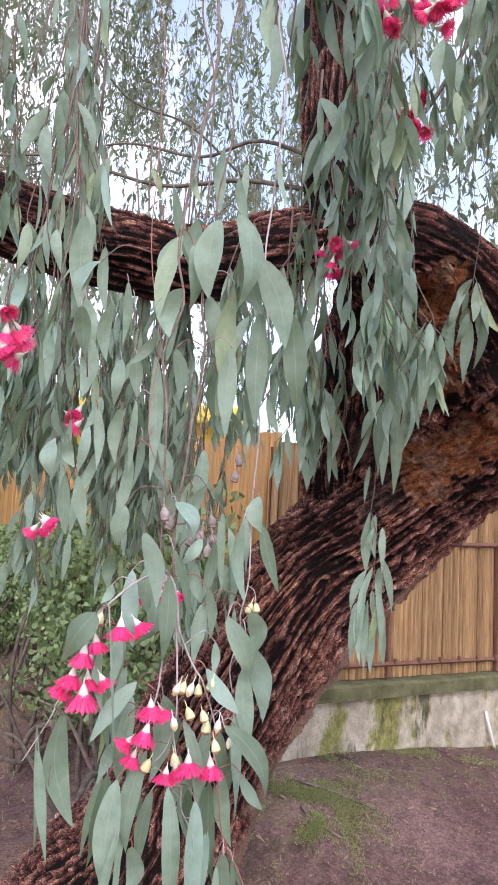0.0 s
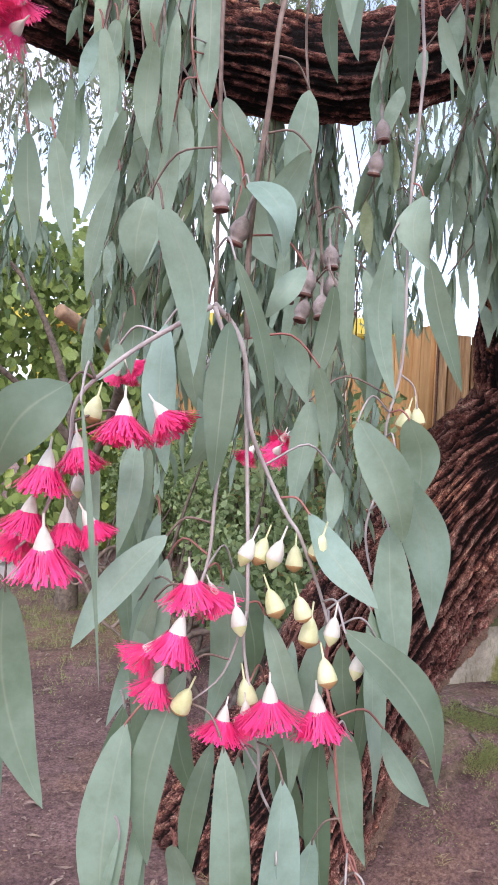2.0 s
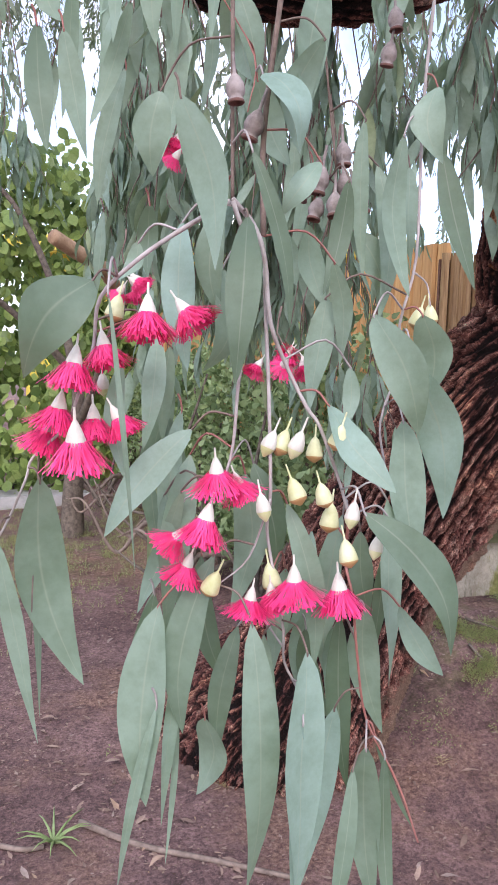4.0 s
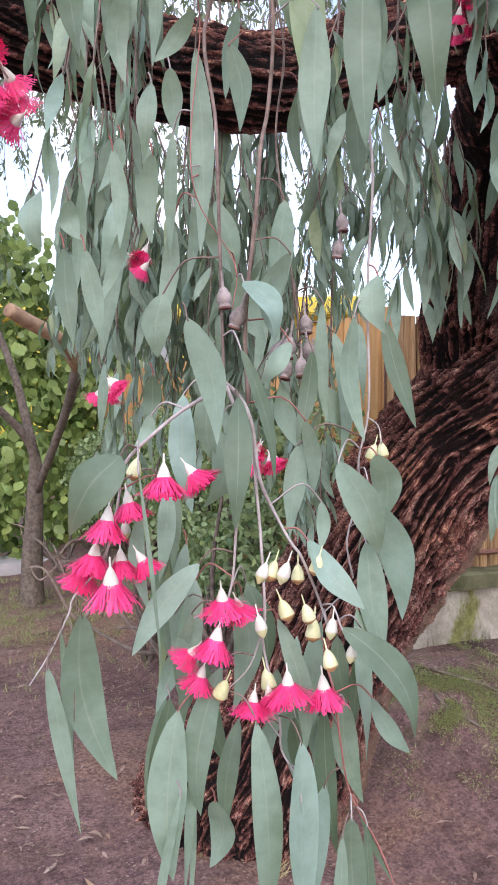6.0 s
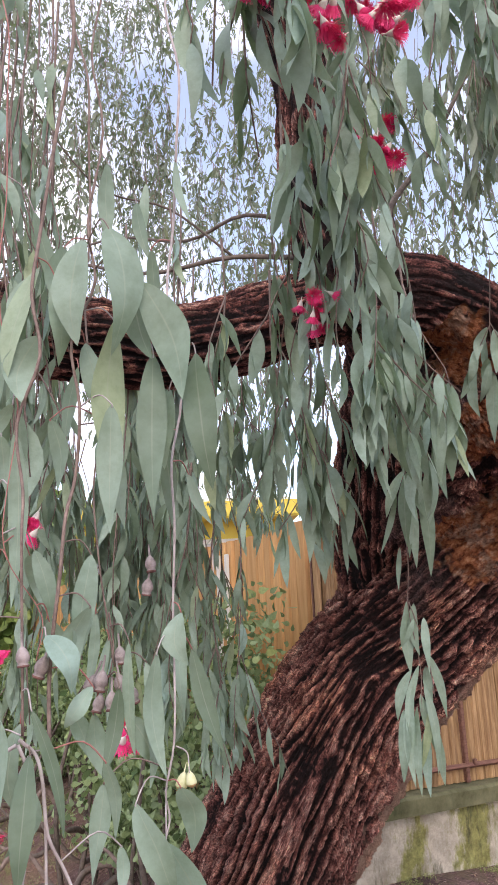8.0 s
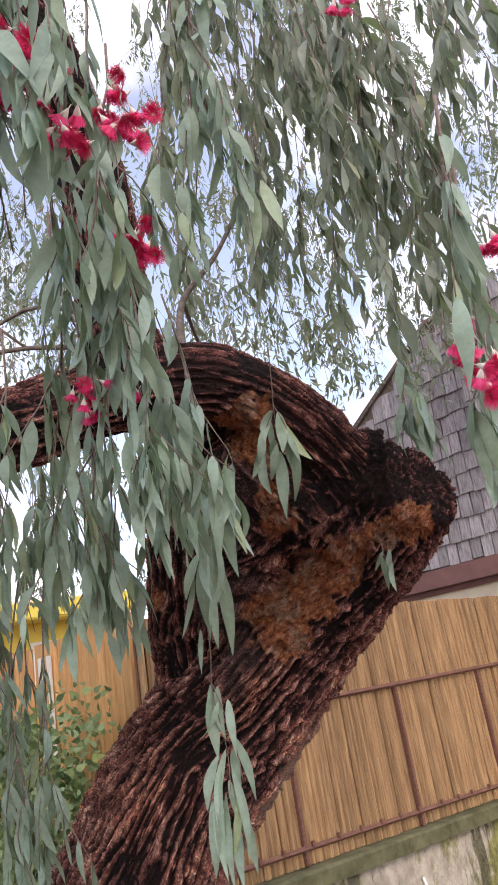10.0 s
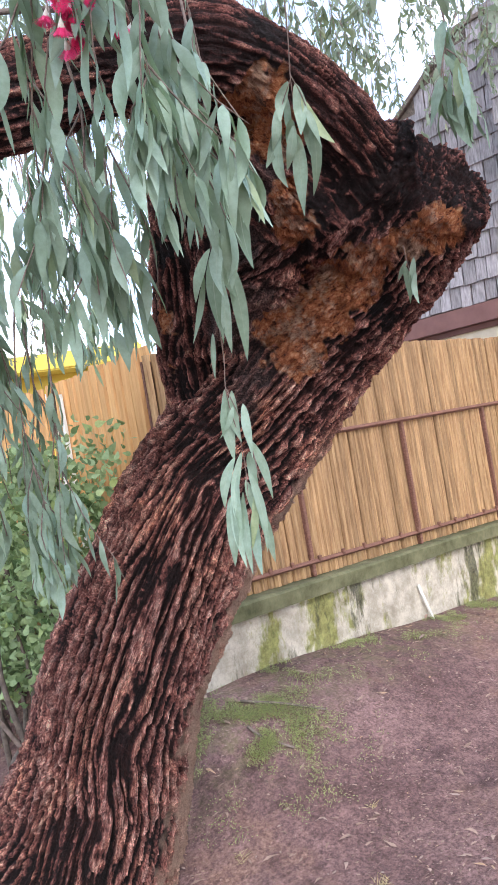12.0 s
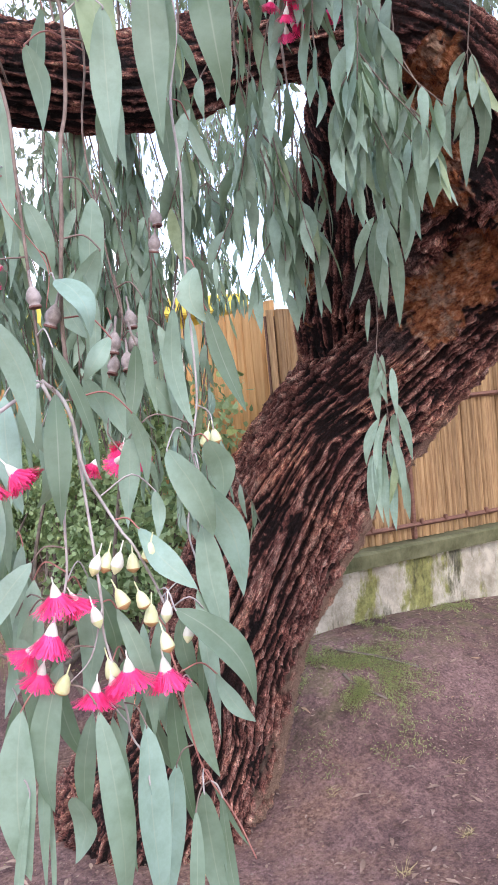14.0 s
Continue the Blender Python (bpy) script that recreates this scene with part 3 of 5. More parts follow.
def wave_noise(p, seed=0):
    """Smooth lattice noise from -1 to 1 for rows of x, y, z."""
    p = p + np.array([31.7, 11.3, 57.1]) + seed * 7.31
    i = np.floor(p).astype(np.int64)
    f = p - i
    f = f * f * f * (f * (f * 6 - 15) + 10)
    out = np.zeros(len(p))
    for dx in (0, 1):
        for dy in (0, 1):
            for dz in (0, 1):
                h = (i[:, 0] + dx) * 374761393 + (i[:, 1] + dy) * 668265263 + (i[:, 2] + dz) * 2147483647 + seed * 974711
                h = (h ^ (h >> 13)) * 1274126177
                h = ((h ^ (h >> 16)) & 0xFFFFF) / 0xFFFFF * 2 - 1
                out += h * np.where(dx, f[:, 0], 1 - f[:, 0]) * np.where(dy, f[:, 1], 1 - f[:, 1]) * np.where(dz, f[:, 2], 1 - f[:, 2])
    return out


def resample(line, step):
    """The same line with points at even, close steps."""
    d = np.r_[0, np.cumsum(np.linalg.norm(np.diff(line[:, :3], axis=0), axis=1))]
    u = np.linspace(0, d[-1], int(d[-1] / step) + 2)
    return np.array([np.interp(u, d, line[:, c]) for c in range(4)]).T


def bark_mesh(name, lines, grain_lines, voxel, depth, k):
    """Overlapping limbs fused into one skin, with furrows winding along the grain."""
    bm = bmesh.new()
    for line in lines:
        v, f = tube_data(line, 24)
        vs = [bm.verts.new(tuple(a)) for a in v]
        for q in f:
            bm.faces.new([vs[i] for i in q])
    bmesh.ops.recalc_face_normals(bm, faces=bm.faces)
    me = bpy.data.meshes.new(name)
    bm.to_mesh(me)
    bm.free()
    tmp = new("tmp", me)
    rm = tmp.modifiers.new("skin", "REMESH")
    rm.mode, rm.voxel_size = "VOXEL", voxel
    sm = tmp.modifiers.new("soft", "SMOOTH")
    sm.iterations, sm.factor = 30, 0.5
    dep = bpy.context.evaluated_depsgraph_get()
    fused = bpy.data.meshes.new_from_object(tmp.evaluated_get(dep))
    bpy.data.objects.remove(tmp)
    n = len(fused.vertices)
    co, no = np.empty(n * 3), np.empty(n * 3)
    fused.vertices.foreach_get("co", co)
    fused.vertices.foreach_get("normal", no)
    co, no = co.reshape(-1, 3), no.reshape(-1, 3)
    # grain coordinates: along and around the nearest limb, by a frame carried along its line
    cen, rad, tan, side, run, turn = [], [], [], [], [], []
    for q, (line, bend) in enumerate(zip(grain_lines, GRAIN_TURN)):
        l = resample(line, 0.008)
        tg = np.gradient(l[:, :3], axis=0)
        tg /= np.linalg.norm(tg, axis=1)[:, None]
        u = np.cross(tg[0], (1.0, 0.2, 0.1))
        fr = []
        for g in tg:
            u = u - g * (u @ g)
            u = u / np.linalg.norm(u)
            fr.append(u)
        loc = np.r_[0, np.cumsum(np.linalg.norm(np.diff(l[:, :3], axis=0), axis=1))]
        cen.append(l[:, :3]), rad.append(l[:, 3]), tan.append(tg), side.append(np.array(fr)), run.append(loc + 10 * q)
        turn.append(np.interp(loc, bend[0], bend[1]))
    cen, rad, tan, side, run = np.vstack(cen), np.concatenate(rad), np.vstack(tan), np.vstack(side), np.concatenate(run)
    turn = np.concatenate(turn)
    near_ = np.empty(n, dtype=np.int64)
    for a in range(0, n, 4000):
        d = np.sqrt(((co[a:a + 4000, None] - cen[None]) ** 2).sum(2)) - rad[None]
        near_[a:a + 4000] = np.argmin(d, axis=1)
    off = co - cen[near_]
    tn, ux = tan[near_], side[near_]
    al = (off * tn).sum(1)
    s = run[near_] + al
    flat = off - al[:, None] * tn
    th = np.arctan2((flat * np.cross(tn, ux)).sum(1), (flat * ux).sum(1)) - turn[near_]
    rr_ = np.linalg.norm(flat, axis=1)
    x, y = rr_ * np.cos(th), rr_ * np.sin(th)
    g = lambda a, b, seed: wave_noise(np.c_[x * a, y * a, s * b], seed)
    wx, wy = 0.020 * g(8, 3.2, 1) + 0.007 * g(26, 13, 2), 0.020 * g(8, 3.2, 31) + 0.007 * g(26, 13, 32)

    def crest(a, b, seed, sharp):
        """Wandering ridges that part and join again along the grain."""
        return np.clip(1 - sharp * np.abs(wave_noise(np.c_[(x + wx) * a, (y + wy) * a, s * b], seed)), 0, 1)
    v3 = wave_noise(co * 110, 4)
    v4 = wave_noise(co * 40, 5)
    foot = (np.floor(run[near_] / 10 + 1e-6) == 0) * np.clip((0.75 - s) / 0.35, 0, 1)
    top = (np.floor(run[near_] / 10 + 1e-6) == 0) * np.clip((s - 1.55) / 0.25, 0, 1)
    branch = (run[near_] > 9.9) * 1.0
    end = (np.floor(run[near_] / 10 + 1e-6) == 0) * np.clip((s - END_KNOB) / 0.08, 0, 1)
    phase = 55 * th * (1 - 0.45 * branch) + 7.5 * g(5, 1.6, 41) + 4.2 * g(13, 4.2, 42) + 1.6 * g(30, 13, 43)
    broad = np.clip(0.42 + 0.95 * np.cos(phase) + 0.40 * g(22, 6, 44), 0, 1)
    between = np.clip(0.2 + 1.0 * np.cos(2.1 * phase + 3.5 * g(18, 7, 45)), 0, 1)
    broad = np.maximum(broad, 0.55 * between)
    small = crest(k, k * 0.15, 12, 2.5)
    crumb = crest(115, 40, 15, 2.1)
    broken = np.clip(0.98 + 0.45 * g(24, 9, 17) + 0.25 * g(60, 32, 18), 0.5, 1.15)
    keep = np.clip(0.92 + 0.45 * g(10, 8, 14), 0.55, 1.15) * (1 - 0.30 * top - 0.35 * branch - 0.35 * foot) * broken
    h = 0.52 * broad * keep * (1 - 0.55 * end) + (0.22 + 0.14 * top + 0.10 * branch + 0.10 * foot) * small * (1 - 0.3 * end) + (0.13 + 0.08 * foot) * crumb + 0.07 * v3 + 0.07 * v4
    bare, pale = np.zeros(n), np.zeros(n)
    nz = 0.5 * wave_noise(co * 13, 7) + 0.4 * wave_noise(co * 31, 8) + 0.25 * wave_noise(co * 75, 9)
    for cx, cy, cz, rr in BARE_SPOTS:
        d = np.linalg.norm(co - (cx, cy, cz), axis=1) / rr
        bare = np.maximum(bare, np.clip((1.0 - d + nz * 0.65) * 11, 0, 1))
    # mask for the painted light: lower trunk faces turned right and down
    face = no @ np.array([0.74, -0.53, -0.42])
    # spots where the fork's shadow is painted into the bark colour
    fork_shade = np.zeros(n)
    for cx, cy, cz, rr in FORK_SHADE_SPOTS:
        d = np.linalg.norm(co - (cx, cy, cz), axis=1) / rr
        fork_shade = np.maximum(fork_shade, 0.75 * np.clip((1.0 - d + nz * 0.6) * 2, 0, 1))
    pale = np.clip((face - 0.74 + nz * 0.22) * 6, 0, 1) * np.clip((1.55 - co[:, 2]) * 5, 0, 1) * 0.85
    shift = (h - 0.42) * depth * np.clip(rad[near_] / 0.2, 0.4, 1.0)
    layer = np.floor(3.5 * (g(13, 5, 9) + 0.5 * v4)) / 3.5
    shift = shift * (1 - 0.72 * bare) + bare * (0.012 * layer - 0.010 + 0.007 * v3 + 0.010 * small)
    shift += end * (0.012 * wave_noise(co * 15, 21) + 0.008 * v4 + 0.006)
    co = co + no * shift[:, None]
    fused.vertices.foreach_set("co", co.ravel())
    # relief height drives the painted furrow shade and crest highlights
    for key, val in (("ridge_shade", np.clip((h - np.percentile(h, 40)) / (np.percentile(h, 94) - np.percentile(h, 40)), 0, 1) * (1 - 0.04 * top - 0.26 * branch - 0.18 * foot)), ("fork_shade", fork_shade), ("bare", bare), ("pale", pale)):
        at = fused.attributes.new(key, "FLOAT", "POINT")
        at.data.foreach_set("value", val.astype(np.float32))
    gv = fused.attributes.new("grain", "FLOAT_VECTOR", "POINT")
    gv.data.foreach_set("vector", np.c_[x, y, s * 0.16].astype(np.float32).ravel())
    fused.polygons.foreach_set("use_smooth", [True] * len(fused.polygons))
    fused.materials.clear()
    fused.update()
    return fused


GRAIN_TURN = (((0, 0.7, 1.2, 1.8, 2.2, 2.7), (0, -0.02, -0.10, -0.15, 0.15, 0.5)), ((0, 1), (0, 0.4)), ((0, 3), (0, 1.5)), ((0, 3), (0, 1)))
END_KNOB = 2.94
BARE_SPOTS = ((-2.515, -1.38, 1.75, 0.085), (-2.50, -1.43, 1.80, 0.11), (-2.465, -1.49, 1.835, 0.11), (-2.45, -1.575, 1.893, 0.10), (-2.47, -1.66, 1.936, 0.07), (-2.466, -1.74, 1.945, 0.045), (-2.367, -1.86, 1.965, 0.085), (-2.41, -1.81, 1.94, 0.05),
              (-2.70, -1.645, 2.05, 0.055), (-2.672, -1.617, 2.015, 0.05), (-2.66, -1.58, 1.97, 0.04), (-2.72, -1.66, 2.09, 0.05), (-2.874, -1.73, 2.248, 0.085), (-2.815, -1.71, 2.225, 0.08), (-2.77, -1.72, 2.19, 0.06),
              (-2.62, -1.02, 1.78, 0.05), (-2.66, -1.08, 1.92, 0.05), (-2.60, -1.00, 1.66, 0.035))
# place and radius of each painted shadow spot about the fork
FORK_SHADE_SPOTS = ((-2.65, -1.29, 1.81, 0.12), (-2.58, -1.27, 1.70, 0.10), (-2.641, -1.40, 1.89, 0.10), (-2.60, -1.25, 1.624, 0.07), (-2.764, -1.66, 2.125, 0.05), (-2.83, -1.58, 2.13, 0.13), (-2.70, -1.46, 2.01, 0.10))
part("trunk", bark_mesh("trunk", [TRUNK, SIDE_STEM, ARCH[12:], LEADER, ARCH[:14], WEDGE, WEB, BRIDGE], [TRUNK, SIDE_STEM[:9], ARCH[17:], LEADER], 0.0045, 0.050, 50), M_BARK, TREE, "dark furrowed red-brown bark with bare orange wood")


# ---- leaves ----
def leaf_shape(name, seg, curve, twist, fold, material, bend=0.3):
    """A hanging sickle leaf, one unit long from its stalk at the origin down to the tip, one unit wide."""
    verts, faces = [], []
    for i in range(seg + 1):
        u = i / seg
        w = 0.5 * math.sin(math.pi * u ** 0.74) ** 0.78 * (1.0 - 0.10 * math.cos(6 * u)) + (0.018 if i < seg else 0.004)
        cx = curve * (math.sin(u * math.pi * 0.85) * 0.52 - 0.24 * u)
        cy = bend * math.sin(u * math.pi) + 0.03 * math.sin(u * 11)
        a = twist * (u - 0.4)
        ca, sa = math.cos(a), math.sin(a)
        for s, lift in ((-1, fold * 0.22), (0, 0), (1, fold * 0.22)):
            verts.append((cx + s * w * ca - lift * w * sa, cy + s * w * sa + lift * w * ca, -u))
    for i in range(seg):
        for j in (0, 1):
            a = i * 3 + j
            faces.append((a, a + 1, a + 4, a + 3))
    me = mesh_of(name, verts, faces, material)
    at = me.attributes.new("rib", "FLOAT", "POINT")
    at.data.foreach_set("value", [float(k % 3 == 1) for k in range(len(verts))])
    return me


LEAF_FINE = [leaf_shape("leaf", 14, c, t, f, M_LEAF, b) for c, t, f, b in ((0.5, 0.5, 1.0, 0.2), (-0.6, -0.8, 0.6, -0.3), (1.0, 1.0, 1.2, 0.4), (-1.1, 0.4, 1.0, 0.5), (0.2, -1.2, 0.5, -0.2), (-0.3, 0.9, 0.3, 0.6), (0.8, -0.5, 0.8, -0.5))]
TEMPLATES = {}
for key, seg in (("mid", 6), ("far", 3)):
    TEMPLATES[key] = []
    for c, t, f, b in ((0.5, 0.5, 1.0, 0.2), (-0.6, -0.9, 0.6, -0.3), (1.0, 1.0, 1.2, 0.4), (-1.1, 0.4, 1.0, 0.5), (0.2, -1.2, 0.5, -0.2)):
        me = leaf_shape("tmp", seg, c, t, f, M_LEAF, b)
        TEMPLATES[key].append((np.array([v.co[:] for v in me.vertices]), [tuple(p.vertices) for p in me.polygons]))
        bpy.data.meshes.remove(me)


def leaf_turn(rng, spread):
    """A turn that hangs a leaf nearly straight down."""
    return Euler((rng.gauss(0, spread), rng.gauss(0, spread), 0)).to_matrix() @ Euler((0, 0, rng.uniform(0, 2 * math.pi))).to_matrix()


class Foliage:
    """Gathers many leaves into one mesh."""

    def __init__(self, key):
        self.key, self.verts, self.faces, self.count = key, [], [], 0

    def leaf(self, rng, at, length, width, spread=0.35):
        v, f = rng.choice(TEMPLATES[self.key])
        m = np.array(leaf_turn(rng, spread))
        w = (v * (width, width, length)) @ m.T + np.array(at)
        self.verts.append(w)
        self.faces += [tuple(i + self.count for i in q) for q in f]
        self.count += len(w)

    def mesh(self, name, material):
        return mesh_of(name, np.vstack(self.verts), self.faces, material)


def hang_line(rng, top, drop, drift=(0, 0), wave=0.03, radius=0.0035, n=9):
    """A drooping twig: out a little, then straight down."""
    pts = []
    ph = rng.uniform(0, 6.3)
    for i in range(n):
        u = i / (n - 1)
        g = u ** 0.8
        pts.append((top[0] + drift[0] * g + wave * u * math.sin(ph + u * 5), top[1] + drift[1] * g + wave * u * math.cos(ph * 1.7 + u * 4), top[2] - drop * u, radius * (1 - 0.75 * u) + 0.0006))
    return pts


def strand(rng, twigs, fol, top, drop, leaves, size, drift=(0, 0), side=4, spread=0.17, radius=0.0019, ratio=0.19, reach=0.09):
    """A weeping twig with side twigs and its leaves."""
    main = hang_line(rng, top, drop, drift, 0.03, radius)
    lines = [main]
    for _ in range(side):
        k = rng.randrange(1, len(main) - 2)
        b = main[k]
        lines.append(hang_line(rng, b[:3], drop * (1 - k / len(main)) * rng.uniform(0.6, 1.0), (rng.uniform(-reach, reach), rng.uniform(-reach, reach)), 0.02, radius * 0.6, 6))
    twigs += lines
    for i in range(leaves):
        ln = rng.choice(lines)
        p = np.array(ln)
        u = rng.uniform(0.08, 1.0) * (len(p) - 1)
        a = int(min(u, len(p) - 2))
        q = p[a, :3] + (p[a + 1, :3] - p[a, :3]) * (u - a)
        s = size * rng.uniform(0.6, 1.25)
        fol.leaf(rng, q, s, s * ratio * rng.uniform(0.75, 1.25), spread)


def hanging_branch(name, seed, rows, key, label, material=None, reach=0.09, spread=0.2, ratio=0.185):
    """Weeping branches of the tree, each with its twigs and, under them, its leaves. rows: top, drop, leaves, size, drift."""
    rng = random.Random(seed)
    made = []
    for top, drop, leaves, size, drift in rows:
        twigs, fol = [], Foliage(key)
        strand(rng, twigs, fol, top, drop, leaves, size, drift, reach=reach, spread=spread, ratio=ratio)
        br = part(name, tubes_mesh(name, twigs, M_TWIG, 4 if key == "mid" else 3), M_TWIG, TREE, label)
        tagged(part("leaves", fol.mesh("leaves", material or M_LEAF), material or M_LEAF, br), kind="stuff")
        made.append(br)
    return made


def picked_branch(seed, top, drop, leaves, size, drift, label, reach=0.05):
    """A near sprig whose leaves are parts of their own."""
    rng = random.Random(seed)
    twigs, fol = [], Foliage("mid")
    strand(rng, twigs, fol, top, drop, 1, size, drift, 3, 0.14, 0.0022, 0.165, reach)
    br = part("hanging_branch", tubes_mesh("hanging_branch", twigs, M_TWIG, 5), M_TWIG, TREE, label)
    for _ in range(leaves):
        p = np.array(rng.choice(twigs))
        u = rng.uniform(0.1, 1.0) * (len(p) - 1)
        a = int(min(u, len(p) - 2))
        q = p[a, :3] + (p[a + 1, :3] - p[a, :3]) * (u - a)
        s = size * rng.uniform(0.7, 1.2)
        ob = part("leaf", rng.choice(LEAF_FINE), M_LEAF, br)
        ob.matrix_basis = Matrix.LocRotScale(q, leaf_turn(rng, 0.14).to_quaternion(), (s * 0.185, s * 0.185, s))
    return br


# ---- mid-distance weeping branches ----
def mid_branches():
    rng = random.Random(21)
    hb = lambda seed, label, *rows: hanging_branch("hanging_branch", seed, rows, "mid", label)
    # the mass in front of the fork
    hb(1, "leafy twigs with red blossom before the fork", ((-3.80, -2.40, 2.78), 0.60, 64, 0.092, (0.08, 0.10)), ((-3.72, -2.36, 2.74), 0.58, 64, 0.092, (0.06, 0.10)), ((-3.64, -2.28, 2.80), 0.62, 64, 0.092, (0.06, 0.08)),
       ((-3.58, -2.24, 2.62), 0.50, 54, 0.092, (0.06, 0.08)))
    hb(2, "dense grey-green leaves hanging over the fork", ((-3.58, -2.16, 2.46), 0.50, 54, 0.092, (0.06, 0.06)), ((-3.52, -2.12, 2.42), 0.52, 58, 0.092, (0.06, 0.08)), ((-3.46, -2.08, 2.40), 0.54, 58, 0.092, (0.08, 0.06)),
       ((-3.40, -2.04, 2.30), 0.46, 43, 0.092, (0.08, 0.06)))
    hb(3, "leaves hanging beside the fork", ((-3.46, -1.90, 2.14), 0.36, 48, 0.092, (0.04, 0.03)), ((-3.54, -1.92, 2.20), 0.44, 48, 0.092, (0.04, 0.03)), ((-3.40, -1.86, 2.16), 0.40, 43, 0.092, (0.03, 0.02)))
    hb(31, "leafy twigs with red blossom before the fork", ((-3.92, -2.42, 2.84), 0.66, 54, 0.092, (0.08, 0.14)), ((-3.84, -2.40, 2.90), 0.72, 58, 0.092, (0.08, 0.16)), ((-3.54, -2.42, 2.95), 0.66, 54, 0.092, (0.08, 0.14)),
       ((-3.46, -2.36, 2.92), 0.60, 48, 0.092, (0.04, 0.08)))
    hb(32, "dense grey-green leaves hanging over the fork", ((-3.60, -2.06, 2.40), 0.50, 54, 0.092, (0.05, 0.10)), ((-3.34, -2.02, 2.34), 0.42, 46, 0.092, (0.08, 0.02)), ((-3.54, -1.76, 2.34), 0.48, 43, 0.092, (0.02, 0.05)))
    hb(33, "slim weeping strands beside the shrubs", ((-3.26, -1.24, 1.95), 0.66, 49, 0.092, (-0.05, 0.02)), ((-3.20, -1.26, 1.95), 0.70, 49, 0.092, (-0.05, 0.02)), ((-3.16, -1.06, 1.9), 0.42, 30, 0.092, (-0.02, 0)),
       ((-3.46, -1.46, 1.95), 0.40, 30, 0.092, (-0.04, 0.02)))
    picked_branch(7, (-3.22, -1.92, 2.30), 0.40, 30, 0.12, (0.06, 0.06), "leafy sprig hanging over the fork", 0.07)
    picked_branch(8, (-2.52, -2.02, 2.46), 0.30, 26, 0.115, (0, 0), "leaves hanging over the broken limb", 0.06)
    picked_branch(9, (-2.34, -2.16, 2.40), 0.44, 28, 0.115, (0, 0), "leaves hanging past the broken limb", 0.05)
    picked_branch(11, (-3.40, -2.66, 2.27), 0.36, 30, 0.095, (0.05, 0.04), "long leaves with red blossom near the eave", 0.05)
    picked_branch(12, (-3.33, -2.63, 2.22), 0.40, 30, 0.095, (0.05, 0.04), "long leaves with red blossom near the eave", 0.05)
    # high curtain over the broken limb
    rows = []
    for i in range(60):
        a, d = radians(rng.uniform(45, 62) if i < 26 else rng.uniform(58, 84)), rng.uniform(1.45, 2.5)
        low = (2.62 if i < 26 else 2.35) + max(0, (58 - math.degrees(a))) * 0.018 + rng.uniform(0, 0.8)
        drop = rng.uniform(0.5, 1.0)
        rows.append(((-4.15 + d * math.sin(a), -2.93 + d * math.cos(a), low * (0.55 + d * 0.27) + drop), drop, 56, 0.105, (rng.uniform(-0.1, 0.1), rng.uniform(-0.1, 0.1))))
    for i in range(9):
        a, d, drop = radians(rng.uniform(43, 54)), rng.uniform(1.7, 2.6), rng.uniform(0.6, 1.0)
        rows.append(((-4.15 + d * math.sin(a), -2.93 + d * math.cos(a), 1.58 + d * rng.uniform(0.58, 0.75) + drop), drop, 56, 0.095, (rng.uniform(-0.1, 0.1), rng.uniform(-0.1, 0.1))))
    # the darker leaf copy paints these strands as backlit by the sky
    hanging_branch("hanging_branch", 60, rows, "mid", "hanging foliage above the broken limb", M_LEAF_SHADED)
    # curtain below and behind the long limb
    rows = []
    for i in range(66):
        a, d = radians(rng.uniform(-14, 11) if i < 9 else rng.uniform(13, 27) if i < 60 else rng.uniform(27, 36)), rng.uniform(1.55, 3.3)
        top = rng.uniform(2.0, 2.5) + 0.1 * d
        low = rng.uniform(1.95, 2.2) if a < radians(13) else rng.uniform(1.7, 1.95) if a < radians(17) else rng.uniform(1.35, 1.8) if a < radians(30) else rng.uniform(1.85, 2.05)
        rows.append(((-4.2 + d * math.sin(a), -2.9 + d * math.cos(a), top), top - low, 56, 0.10, (rng.uniform(-0.12, 0.12), rng.uniform(-0.12, 0.12))))
    hb(70, "weeping leaves under the long limb", *rows)
    # thin strands that hang before the bright gap beside the fork
    rows = []
    for i in range(9):
        a, d = radians(rng.uniform(28, 39)), rng.uniform(2.3, 3.4)
        low = rng.uniform(1.95, 2.3) + 0.06 * d
        rows.append(((-4.2 + d * math.sin(a), -2.8 + d * math.cos(a), low + 0.7), 0.7, 34, 0.085, (rng.uniform(-0.1, 0.1), rng.uniform(-0.1, 0.1))))
    hb(75, "thin weeping strands beside the fork", *rows)
    # nearer strands before the limb
    rows = []
    for i in range(7):
        a, d = radians(rng.uniform(-3, 15)), rng.uniform(0.75, 1.25)
        rows.append(((-4.085 + d * math.sin(a), -2.826 + d * math.cos(a), 2.75 + rng.uniform(-0.1, 0.3)), rng.uniform(0.75, 1.15), 34, 0.09, (rng.uniform(-0.05, 0.05), rng.uniform(-0.05, 0.05))))
    hb(80, "weeping leaves before the long limb", *rows)


